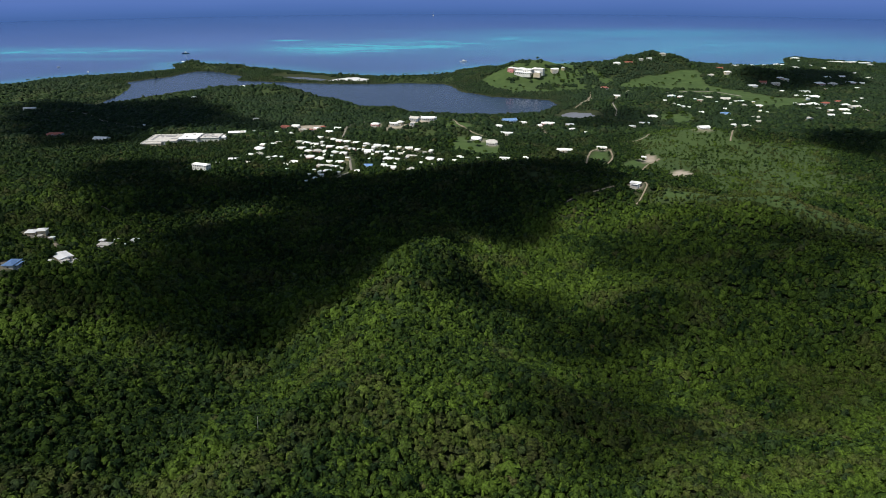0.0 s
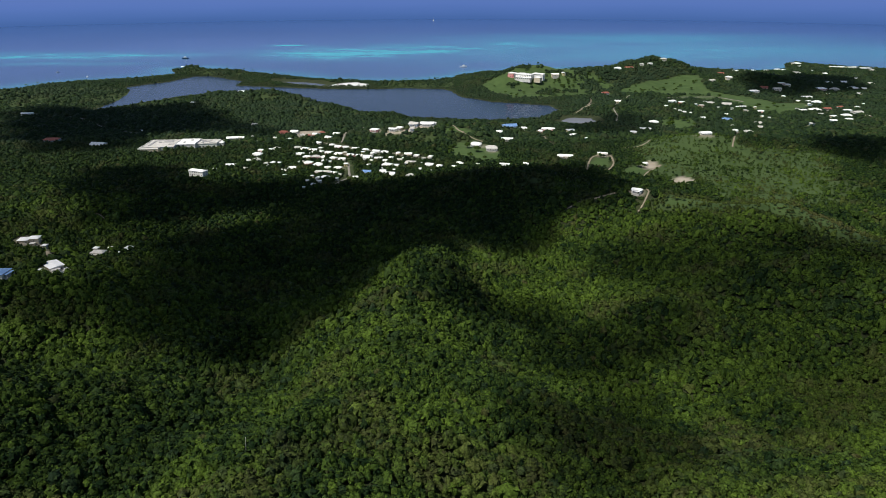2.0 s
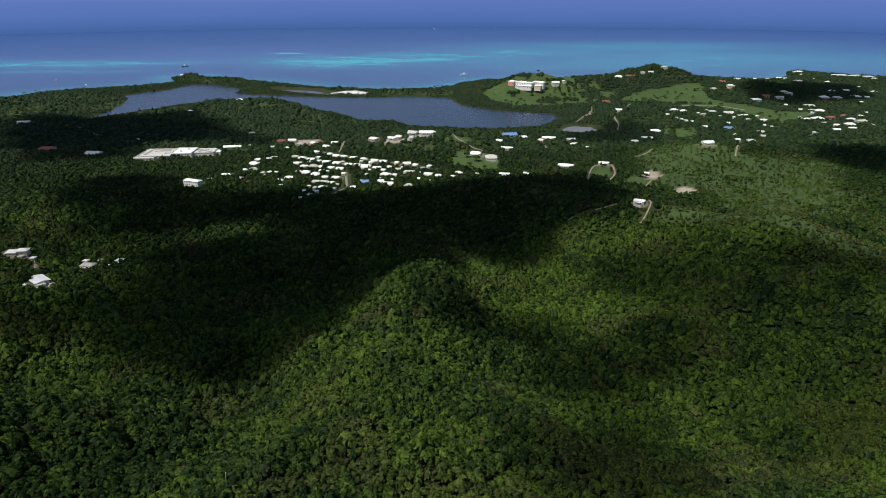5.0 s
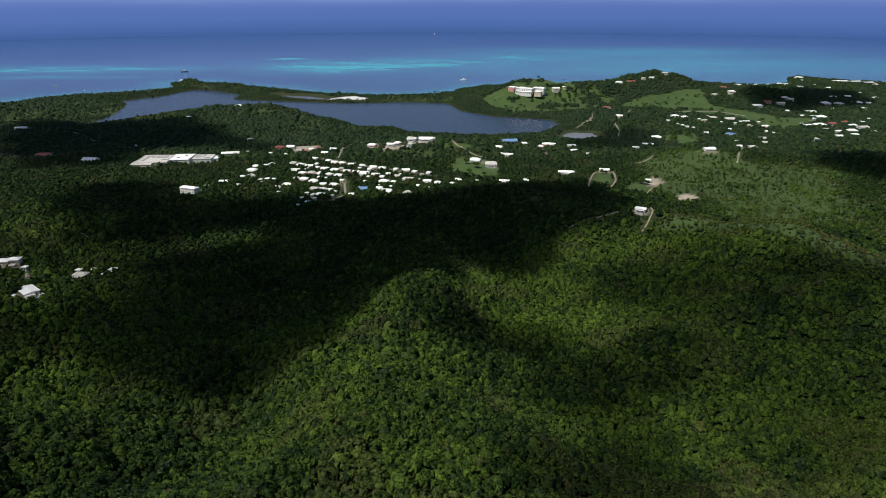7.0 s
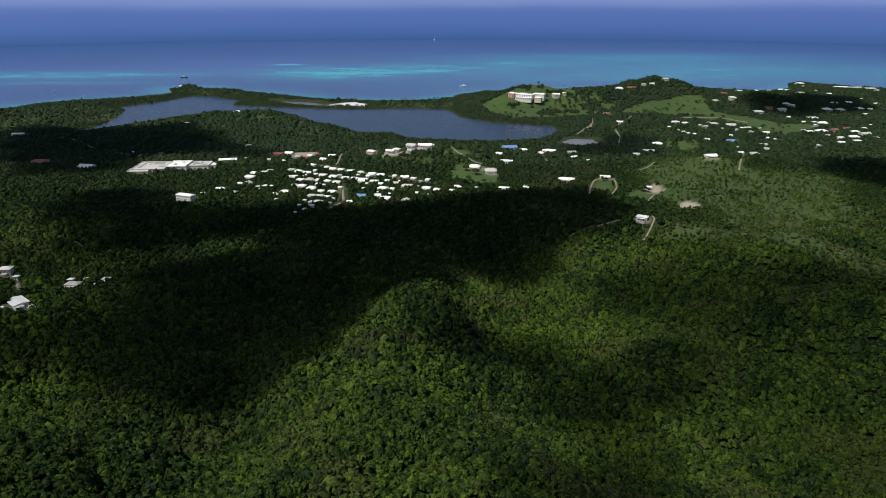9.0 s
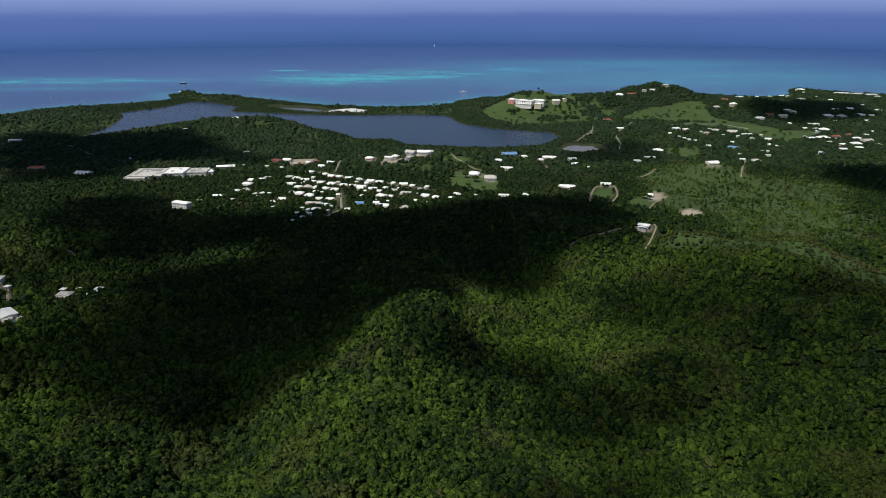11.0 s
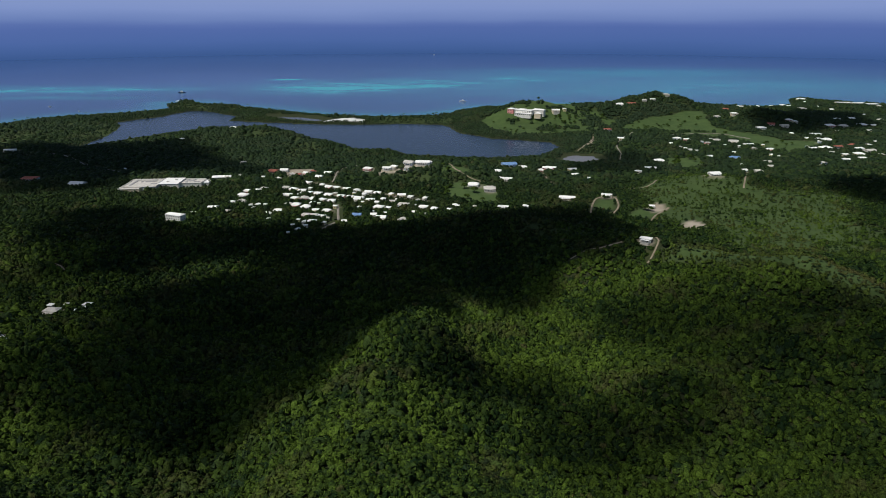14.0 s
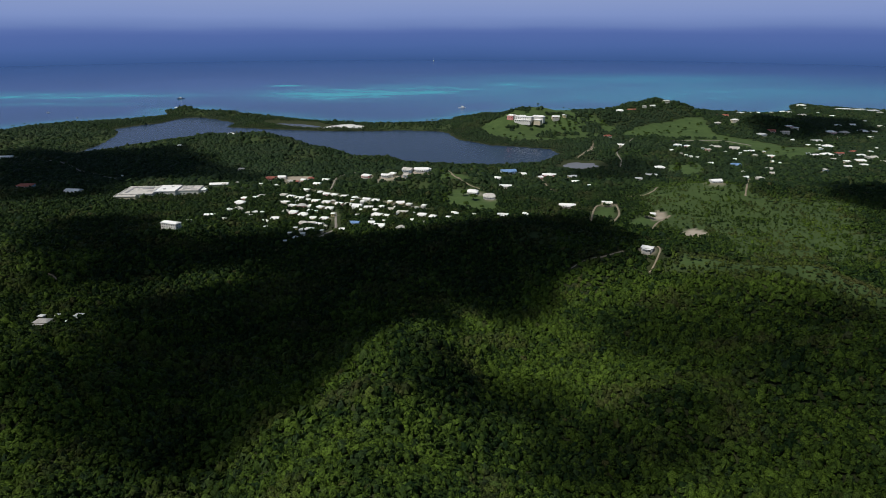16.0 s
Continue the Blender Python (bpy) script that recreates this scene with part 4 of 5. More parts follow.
def part(name, shape, mat, parent, label=""):
    v, f = shape
    me = bpy.data.meshes.new(name)
    me.from_pydata(v, [], [tuple(dict.fromkeys(q)) for q in f])
    me.materials.append(mat)
    ob = new(name, me)
    ob.parent = parent
    if label:
        tagged(ob, label)
    return ob


def shared(name, me, parent, x, y, z, turn=0.0, sx=1.0, sy=1.0, sz=1.0):
    ob = new(name, me)
    ob.parent = parent
    ob.matrix_basis = pose(x, y, z, 0, 0, turn) @ Matrix.Diagonal((sx, sy, sz, 1))
    return ob


def shared_mesh(name, shape, *mats):
    me = bpy.data.meshes.new(name)
    me.from_pydata(shape[0], [], shape[1])
    for m in mats:
        me.materials.append(m)
    return me


PANE = shared_mesh("pane", boxes((0, 0, 0, 1.2, 0.08, 1.1)), GLASS)
FRAME_MESH = shared_mesh("window_frame", boxes((0, 0, -0.1, 1.4, 0.06, 0.1), (0, 0, 1.1, 1.4, 0.06, 0.1), (-0.65, 0, 0, 0.1, 0.06, 1.1), (0.65, 0, 0, 0.1, 0.06, 1.1)), WHITE_WALL)
DOOR = shared_mesh("door", boxes((0, 0, 0, 0.95, 0.08, 2.05)), WOOD)
POST = shared_mesh("porch_post", boxes((0, 0, 0, 0.18, 0.18, 1.0)), WHITE_WALL)
WALLS = (WHITE_WALL, WHITE_WALL, CREAM_WALL, CREAM_WALL, YELLOW_WALL, PINK_WALL, BLUE_WALL)
picks = random.Random(11)
WALL_WORDS = {"white_plaster": "white", "cream_plaster": "cream", "pink_plaster": "pink", "pale_yellow_plaster": "pale yellow", "pale_blue_plaster": "pale blue"}
ROOF_WORDS = {"white_painted_roof": "white", "weathered_pale_roof": "weathered pale", "grey_sheet_roof": "grey", "red_sheet_roof": "red", "blue_tarpaulin_roof": "blue"}


def openings(home, a, b, z, storeys=1, gap=3.2):
    """Windows with frames round the walls, and a door in the front."""
    for s in range(storeys):
        for face, length, deep in ((0, a, b), (180, a, b), (90, b, a), (270, b, a)):
            count = max(1, int((length - 1.5) / gap))
            for i in range(count):
                at = (i + 0.5) / count * (length - 1.2) - (length - 1.2) / 2
                if face == 0 and s == 0 and i == count // 2:
                    shared("door", DOOR, home, at, -deep / 2 - 0.03, z, 0)
                    continue
                m = pose(0, 0, 0, 0, 0, face) @ pose(at, -deep / 2 - 0.035, z + 0.95 + 3.0 * s)
                win = new("window", FRAME_MESH)
                win.parent, win.matrix_basis = home, m
                shared("pane", PANE, win, 0, 0.01, 0)


def house(x, y, w, turn, kind):
    village = -330 < x < 200 and 800 < y < 1180
    deep = {"L": 0.38, "F": 0.5, "M": 0.42, "V": 0.5}.get(kind, 0.66 if w > 8 else 0.85) * w
    deep = max(3.2, min(deep, 14 if kind != "M" else 16))
    storeys = 2 if kind == "M" else 1
    if village and kind == "W":
        turn, deep = turn + picks.uniform(-14, 9), deep * picks.uniform(1.0, 1.4)
    tall = 2.9 * storeys + 0.2
    c, s = math.cos(radians(turn)), math.sin(radians(turn))
    corners = [height(x + i * w / 2 * c - j * deep / 2 * s, y + i * w / 2 * s + j * deep / 2 * c) for i in (-1, 1) for j in (-1, 1)]
    base = 0.6 * max(corners) + 0.4 * min(corners) + 0.2
    drop = base - min(corners) + 1.0
    wall = {"A": WHITE_WALL, "M": WHITE_WALL, "G": CREAM_WALL}.get(kind) or picks.choice(WALLS)
    roof = {"R": RED_ROOF, "B": BLUE_ROOF, "G": PALE_ROOF, "M": WHITE_ROOF, "A": WHITE_ROOF, "F": WHITE_ROOF, "V": WHITE_ROOF}.get(kind) or picks.choice((WHITE_ROOF, WHITE_ROOF, WHITE_ROOF, WHITE_ROOF, PALE_ROOF))
    small = w < 5.5
    home = new("shed" if small else "school_building" if kind == "M" else "house")
    home.matrix_basis = pose(x, y, base, 0, 0, turn)
    part("wall", boxes((0, 0, -drop, w, deep, tall + drop)), wall, home)
    if kind == "F":
        part("roof", boxes((0, 0, tall, w + 0.7, deep + 0.7, 0.3), (-w * 0.2, deep * 0.1, tall + 0.3, w * 0.3, deep * 0.4, 0.5)), roof, home)
    elif kind == "M":
        part("roof", hipped(0, 0, tall, w + 0.8, deep + 0.8, 1.6, 0.8), roof, home)
    elif kind == "L":
        part("roof", hipped(0, 0, tall, w + 1.2, deep + 1.2, deep * 0.2, 1.0), roof, home)
    else:
        part("roof", hipped(0, 0, tall, w + 1.2, deep + 1.2, deep * picks.uniform(0.16, 0.24), picks.choice((0.35, 0.5, 1.0))), roof, home)
    if small:
        shared("door", DOOR, home, 0, -deep / 2 - 0.03, 0)
    else:
        openings(home, w, deep, 0.0, storeys)
        if kind not in "ML":
            out = 2.2 if kind != "A" else 2.8
            part("porch_roof", boxes((0, -deep / 2 - out / 2 - 0.6, 2.5, w * 0.75, out, 0.16)), roof if kind != "A" else WHITE_ROOF, home)
            part("porch_floor", boxes((0, -deep / 2 - out / 2 - 0.6, -drop, w * 0.75, out, drop + 0.12)), PALE_ROOF, home)
            for i in range(4):
                shared("porch_post", POST, home, (i / 3 - 0.5) * (w * 0.72), -deep / 2 - out - 0.45, 0.12, sz=2.38)
    if kind == "V":
        part("side_wing", boxes((w * 0.42, deep * 0.45, -drop, w * 0.45, deep * 0.8, 2.7 + drop)), wall, home)
        part("side_wing_roof", hipped(w * 0.42, deep * 0.45, 2.7, w * 0.45 + 0.9, deep * 0.8 + 0.9, 1.2, 0.4), roof, home)
    words = ROOF_WORDS[roof.name] + (" flat" if kind == "F" else "") + " roof and " + WALL_WORDS[wall.name] + " walls"
    if kind == "M":
        tagged(home, "two-storey white building with pale roof above the trees", "school", "")
    elif small:
        tagged(home, "small shed with " + words, "shed", "sheds beside the houses")
    else:
        where = " in the village" if village else " among trees"
        tagged(home, ("two-storey house with " if storeys == 2 else "house with ") + words + where, "house", "houses of the village" if village else "houses on the hills")
    return home


house(-341, 1199, 9.9, 2, 'W')
house(-340, 1082, 20.5, -3, 'L')
house(-317, 1095, 4.1, 84, 'W')
house(-278, 1092, 4.9, -7, 'W')
house(-253, 1080, 5.7, 79, 'W')
house(-273, 1134, 16.3, -12, 'R')
house(-255, 1136, 12.5, -8, 'W')
house(-237, 1106, 7.6, 81, 'W')
house(-224, 1101, 7.6, -11, 'R')
house(-215, 1114, 7.7, -4, 'W')
house(-206, 1125, 7.7, 85, 'R')
house(-200, 1051, 11.5, -12, 'W')
house(-188, 1085, 10.1, -10, 'W')
house(-177, 1107, 12.9, -4, 'W')
house(-276, 996, 9.4, -8, 'W')
house(-277, 975, 14.1, -5, 'W')
house(-280, 934, 5.7, 81, 'W')
house(-269, 936, 10.4, 88, 'W')
house(-263, 998, 7.7, -3, 'W')
house(-256, 1010, 7.8, -14, 'W')
house(-249, 918, 5.6, 79, 'W')
house(-241, 920, 5.6, 85, 'W')
house(-231, 921, 4.0, -9, 'W')
house(-216, 871, 8.1, 83, 'W')
house(-206, 889, 11.1, -7, 'W')
house(-225, 1017, 9.5, -6, 'W')
house(-211, 1003, 10.9, -4, 'W')
house(-197, 996, 11.6, -6, 'W')
house(-183, 983, 7.5, -2, 'W')
house(-171, 979, 11.4, -5, 'W')
house(-155, 972, 11.3, -6, 'W')
house(-212, 974, 10.6, -11, 'W')
house(-199, 957, 9.6, -8, 'W')
house(-186, 955, 10.4, 77, 'W')
house(-173, 951, 7.2, -9, 'W')
house(-158, 945, 8.7, -14, 'W')
house(-202, 928, 7.1, 85, 'W')
house(-190, 922, 10.8, -13, 'W')
house(-174, 910, 12.0, -9, 'W')
house(-158, 891, 8.1, -7, 'W')
house(-143, 889, 10.2, -8, 'W')
house(-166, 869, 9.4, -10, 'W')
house(-155, 869, 7.9, -13, 'W')
house(-144, 862, 9.2, -3, 'W')
house(-160, 833, 6.2, 84, 'W')
house(-152, 837, 9.7, -9, 'W')
house(-173, 823, 4.2, 13, 'W')
house(-156, 819, 4.1, -5, 'W')
house(-171, 791, 3.0, 10, 'W')
house(-162, 804, 4.7, 87, 'W')
house(-175, 1036, 7.9, 84, 'W')
house(-163, 1024, 9.4, -7, 'W')
house(-151, 1019, 9.4, -9, 'W')
house(-134, 1009, 10.0, -3, 'W')
house(-119, 1002, 9.1, 88, 'W')
house(-100, 994, 10.6, -7, 'W')
house(-87, 985, 10.5, -5, 'W')
house(-136, 967, 9.6, -14, 'W')
house(-123, 967, 8.8, -13, 'W')
house(-109, 955, 12.5, -8, 'W')
house(-93, 950, 11.7, -7, 'W')
house(-82, 935, 5.5, -5, 'W')
house(-145, 940, 10.1, -7, 'W')
house(-103, 907, 3.9, -2, 'W')
house(-101, 866, 11.3, -6, 'B')
house(-112, 837, 7.6, 2, 'W')
house(-77, 908, 12.5, -12, 'W')
house(-64, 902, 6.7, -10, 'W')
house(-79, 860, 7.0, -4, 'W')
house(-68, 844, 12.3, -5, 'W')
house(-42, 830, 9.4, 80, 'W')
house(-61, 940, 8.5, -2, 'W')
house(-66, 979, 5.7, -10, 'W')
house(-51, 975, 11.1, -6, 'W')
house(-38, 964, 7.2, -11, 'W')
house(-45, 923, 14.2, -6, 'W')
house(-33, 918, 9.0, -13, 'W')
house(-18, 909, 11.0, -3, 'W')
house(-18, 856, 7.6, -9, 'W')
house(-17, 956, 5.6, -13, 'W')
house(-114, 1112, 13.7, -3, 'W')
house(-82, 1103, 13.6, -11, 'V')
house(-71, 1105, 10.1, -14, 'W')
house(-47, 1112, 15.4, -10, 'W')
house(-25, 1112, 22.4, -4, 'V')
house(-50, 1094, 7.3, -4, 'W')
house(-4, 898, 8.0, -4, 'W')
house(16, 892, 5.2, -7, 'W')
house(24, 916, 9.7, 80, 'W')
house(50, 911, 4.6, -8, 'W')
house(88, 911, 14.0, -11, 'F')
house(117, 915, 9.7, 76, 'F')
house(53, 1028, 15.8, -12, 'W')
house(76, 1004, 17.1, -8, 'W')
house(96, 1112, 11.0, -7, 'W')
house(104, 1065, 20.8, -14, 'F')
house(120, 1177, 24.9, 9, 'B')
house(142, 1156, 11.6, 1, 'W')
house(169, 1134, 6.8, -4, 'W')
house(184, 1153, 19.9, -10, 'V')
house(179, 952, 19.5, -13, 'V')
house(221, 1138, 12.7, 10, 'W')
house(220, 1100, 12.2, 2, 'W')
house(236, 1075, 4.2, -1, 'W')
house(325, 1119, 10.9, -9, 'W')
house(355, 1151, 18.9, -7, 'F')
house(388, 1214, 17.0, 1, 'W')
house(237, 962, 14.5, -12, 'F')
house(283, 907, 8.7, -4, 'W')
house(207, 678, 10.5, -28, 'A')
house(492, 1430, 14.5, 8, 'W')
house(508, 1419, 12.1, -4, 'W')
house(460, 1372, 5.9, -10, 'W')
house(472, 1322, 5.7, -9, 'W')
house(477, 1311, 5.7, 11, 'W')
house(487, 1303, 5.6, 9, 'W')
house(537, 1382, 9.6, -0, 'W')
house(558, 1419, 8.7, 78, 'W')
house(567, 1414, 14.7, -7, 'W')
house(595, 1397, 18.2, -12, 'W')
house(487, 1239, 7.4, 7, 'W')
house(403, 1008, 15.9, 9, 'W')
house(529, 1231, 17.0, -12, 'B')
house(548, 1282, 5.7, -11, 'W')
house(605, 1367, 8.5, 9, 'W')
house(616, 1368, 10.9, 0, 'W')
house(603, 1322, 8.2, 85, 'W')
house(754, 1862, 34.1, -11, 'R')
house(655, 1641, 13.0, 4, 'W')
house(690, 1631, 15.8, -4, 'W')
house(502, 1130, 7.8, 13, 'W')
house(514, 1167, 6.1, 80, 'W')
house(520, 1123, 15.6, 6, 'W')
house(571, 1197, 11.6, 8, 'W')
house(560, 1162, 7.2, -12, 'W')
house(631, 1318, 16.3, 3, 'W')
house(611, 1263, 7.9, 94, 'W')
house(713, 1537, 19.2, 3, 'W')
house(745, 1560, 15.5, -12, 'R')
house(796, 1586, 15.9, 7, 'W')
house(806, 1575, 11.7, -2, 'W')
house(770, 1548, 16.8, -1, 'W')
house(758, 1489, 7.0, -7, 'W')
house(1107, 2133, 24.0, 5, 'W')
house(1080, 2056, 8.3, 8, 'W')
house(989, 1897, 21.2, -2, 'W')
house(1048, 1935, 14.8, 12, 'W')
house(1055, 1873, 12.8, 12, 'W')
house(1172, 2021, 40.0, -10, 'F')
house(1213, 2014, 34.7, 12, 'F')
house(1236, 1989, 34.5, 4, 'F')
house(1233, 1949, 13.8, 2, 'W')
house(968, 1691, 14.5, 8, 'W')
house(1014, 1712, 18.0, -1, 'W')
house(1084, 1773, 7.4, 7, 'W')
house(1078, 1698, 15.1, 1, 'W')
house(883, 1570, 23.3, 4, 'W')
house(921, 1580, 19.4, -8, 'W')
house(985, 1615, 21.6, -4, 'W')
house(1010, 1615, 12.7, -13, 'W')
house(806, 1483, 21.8, 5, 'F')
house(781, 1425, 10.6, 2, 'W')
house(792, 1413, 18.3, -12, 'W')
house(760, 1428, 9.3, -10, 'W')
house(716, 1320, 13.3, 11, 'W')
house(742, 1326, 20.6, 1, 'W')
house(771, 1335, 14.9, 9, 'R')
house(804, 1346, 12.7, 13, 'R')
house(744, 1262, 10.6, -1, 'W')
house(717, 1214, 11.3, -7, 'W')
house(661, 1182, 7.6, 102, 'W')
house(801, 1315, 13.7, 12, 'W')
house(843, 1354, 9.2, 90, 'W')
house(809, 1296, 18.4, 9, 'W')
house(772, 1268, 16.7, -2, 'W')
house(756, 1230, 12.8, -9, 'W')
house(812, 1265, 8.6, 100, 'W')
house(885, 1940, 14.3, -9, 'W')
house(976, 1980, 18.4, 7, 'W')
house(978, 1949, 11.2, 2, 'W')
house(924, 1939, 11.0, -10, 'W')
house(842, 1949, 19.3, -9, 'F')
house(866, 1944, 12.6, 11, 'W')
house(274, 1650, 17.5, 5, 'W')
house(294, 1653, 9.6, 93, 'W')
house(372, 1534, 15.2, 10, 'R')
house(374, 1428, 13.0, -13, 'W')
house(432, 1850, 15.4, 8, 'W')
house(460, 1852, 13.3, -9, 'W')
house(442, 1715, 17.2, -7, 'W')
house(473, 1725, 18.8, 7, 'R')
house(515, 1761, 10.7, -2, 'W')
house(539, 1773, 12.2, 5, 'W')
house(582, 1802, 15.5, -1, 'W')
house(-300, 794, 21.6, -22, 'M')
house(-341, 1082, 27.6, 9, 'L')
house(-292, 895, 12.3, -5, 'W')
house(-267, 872, 6.1, -8, 'W')
house(-286, 812, 4.3, 10, 'W')
house(-323, 790, 3.1, 12, 'W')
house(-522, 1142, 5.1, -7, 'W')
house(-643, 1079, 24.0, 7, 'R')
house(-546, 1039, 22.3, -8, 'W')
house(-819, 1311, 21.2, 11, 'L')
house(-441, 1476, 14.9, -9, 'W')
house(-522, 1397, 8.5, -5, 'W')
house(-818, 2140, 10.1, 79, 'W')
house(-242, 903, 3.4, -13, 'W')
house(-206, 841, 3.4, 9, 'W')
house(-219, 974, 4.3, -14, 'W')
house(-170, 842, 3.4, 92, 'W')
house(-136, 831, 3.4, -13, 'W')
house(-169, 927, 5.5, -10, 'W')
house(-146, 977, 5.0, 82, 'W')
house(-105, 981, 5.8, -6, 'W')
house(-83, 881, 3.4, 81, 'W')
house(-75, 951, 6.3, -13, 'W')
house(-56, 951, 4.0, -13, 'W')
house(-27, 945, 4.0, 77, 'W')
house(-160, 924, 4.0, -13, 'W')
house(-195, 979, 5.9, -6, 'W')
house(-135, 909, 4.6, -5, 'W')
house(-136, 852, 5.0, -6, 'W')
house(-188, 1011, 5.2, -13, 'W')
house(-120, 986, 4.2, -6, 'W')
house(-101, 934, 4.0, -6, 'W')
house(-65, 872, 3.7, -13, 'W')
house(-29, 874, 5.7, -6, 'W')
house(711, 1335, 5.1, 4, 'W')
house(618, 1254, 4.6, -8, 'W')
house(763, 1387, 6.6, 80, 'W')
house(728, 1279, 8.4, 11, 'W')
house(468, 1338, 4.7, 91, 'W')
house(531, 1396, 5.0, -1, 'W')
house(561, 1356, 4.9, 7, 'W')
house(585, 1345, 4.9, -10, 'W')
house(637, 1358, 5.0, 7, 'W')
house(884, 1399, 7.0, 86, 'W')
house(953, 1534, 9.1, -6, 'W')
house(872, 1516, 6.0, 10, 'W')
house(-351, 549, 3.6, -7, 'W')
house(-298, 416, 10.6, 89, 'B')
house(-302, 544, 10.9, -4, 'G')
house(-310, 556, 4.1, -9, 'W')
house(-298, 558, 3.0, 5, 'W')
house(-283, 561, 5.6, -8, 'W')


# ---- the two villas on the wooded slope ----
def slab(points, z0, z1):
    """An upright block over an outline given anticlockwise."""
    n = len(points)
    return [(x, y, z0) for x, y in points] + [(x, y, z1) for x, y in points], [tuple(range(n))[::-1], tuple(range(n, 2 * n))] + [(i, (i + 1) % n, n + (i + 1) % n, n + i) for i in range(n)]


vz = height(-274, 436)
villa = new("villa")
villa.matrix_basis = pose(-274, 436, vz - 0.6, 0, 0, -40)
part("main_wall", boxes((-1.5, 0, -4, 12.5, 9.0, 7.0)), CREAM_WALL, villa, "brownish cream plastered wall")
part("main_roof", hipped(-1.5, 0, 3.0, 15.0, 10.4, 0.7, 1.0), WHITE_ROOF, villa)
part("side_wing", boxes((6.6, -2.2, -4, 5.0, 5.0, 6.4)), WHITE_WALL, villa)
part("side_wing_roof", boxes((6.8, -2.2, 2.4, 5.8, 5.8, 0.25)), PALE_ROOF, villa)
part("terrace", slab([(4.6, -7.5), (9.5, -6.5), (13.0, 3.5), (11.0, 6.0), (4.8, 5.0)], -5, 0.1), PALE_ROOF, villa, "pale concrete terrace")
part("terrace_wall", boxes((9.0, 5.6, -2, 8.6, 0.3, 3.2), (11.6, -1.6, -2, 0.3, 9.0, 3.0)), WHITE_WALL, villa)
part("water_tank", boxes((9.6, 3.6, 0.1, 2.2, 2.0, 1.6)), WHITE_WALL, villa)
part("patio", boxes((-3.5, -6.2, -5, 9.0, 3.4, 5.1)), PALE_ROOF, villa)
openings(villa, 12.5, 9.0, 0.0)
tagged(villa, "white-roofed villa with cream walls and concrete terrace on the slope", "house", "houses on the hills")
hut = new("shed")
hut.matrix_basis = pose(-276.5, 424.5, height(-276.5, 424.5) + 0.4, 0, 0, -10)
part("wall", boxes((0, 0, -2, 3.0, 2.4, 4.0)), WHITE_WALL, hut)
part("roof", hipped(0, 0, 2.0, 3.5, 2.9, 0.4, 1.0), WHITE_ROOF, hut)
shared("door", DOOR, hut, 0, -1.23, 0)
tagged(hut, "small white shed below the villa", "shed", "sheds beside the houses")
vz = height(-367, 554)
villa = new("villa")
villa.matrix_basis = pose(-367, 554, vz - 0.8, 0, 0, 8)
part("left_wall", boxes((-4.4, 1.0, -5, 8.0, 8.0, 8.0)), CREAM_WALL, villa)
part("left_roof", hipped(-4.4, 1.0, 3.0, 9.6, 9.6, 1.7, 0.25), WHITE_ROOF, villa)
part("right_wall", boxes((3.6, 2.6, -5, 8.2, 7.0, 8.4)), CREAM_WALL, villa)
part("right_roof", hipped(3.6, 2.6, 3.4, 9.8, 8.4, 1.6, 0.4), WHITE_ROOF, villa)
part("lower_storey", boxes((1.0, -3.6, -6, 9.5, 4.4, 6.4)), CREAM_WALL, villa, "warm cream lower storey")
part("balcony_floor", boxes((1.0, -3.8, 0.4, 10.2, 5.0, 0.2)), PALE_ROOF, villa)
for i in range(5):
    shared("baluster", POST, villa, -3.6 + i * 2.3, -6.1, 0.6, sz=0.95)
part("handrail", boxes((1.0, -6.1, 1.55, 9.6, 0.14, 0.12)), WHITE_WALL, villa)
openings(villa, 8.0, 8.0, 0.0)
tagged(villa, "cream villa with two white hipped roofs above its drive", "house", "houses on the hills")

# ---- the long commercial building ----
store = new("commercial_building")
store.matrix_basis = pose(-412, 1030, 4.5, 0, 0, 3)
BLOCKS = (("left_hall", -28, 2, 48, 46, 6.4, PALE_ROOF), ("front_hall", -40, -21, 30, 18, 5.2, PALE_ROOF), ("middle_hall", 10, 8, 30, 36, 7.4, WHITE_ROOF), ("right_hall", 40, 12, 32, 26, 6.2, PALE_ROOF), ("end_hall", 60, 14, 10, 16, 5.0, WHITE_ROOF))
for name, x, y, a, b, tall, top in BLOCKS:
    hall = part(name, boxes((x, y, -4, a, b, tall + 4)), WHITE_WALL if "front" not in name else CREAM_WALL, store)
    part("roof", boxes((x, y, tall, a + 1.0, b + 1.0, 0.4)), top, hall)
    part("parapet", boxes((x, y + b / 2 + 0.3, tall + 0.4, a, 0.4, 0.9), (x - a / 2 - 0.3, y, tall + 0.4, 0.4, b, 0.9), (x + a / 2 + 0.3, y, tall + 0.4, 0.4, b, 0.9)), WHITE_WALL, hall)
for x, y, a, b, z in ((-44, 4, 3.4, 34, 6.8), (-22, 12, 16, 5, 6.8), (-12, -4, 10, 4, 6.8), (-30, 20, 24, 3, 6.8), (36, 12, 12, 4, 6.6), (48, 6, 9, 3, 6.6), (30, 20, 8, 3, 6.6)):
    part("roof_light", boxes((x, y, z, a, b, 0.5)), GREY_ROOF, store, "long grey roof light")
for x, y, z in ((-34, 8, 6.8), (-16, 18, 6.8), (6, 2, 7.8), (14, 16, 7.8), (42, 18, 6.6), (33, 4, 6.6)):
    part("roof_vent", boxes((x, y, z, 3.2, 2.6, 1.5)), METAL, store)
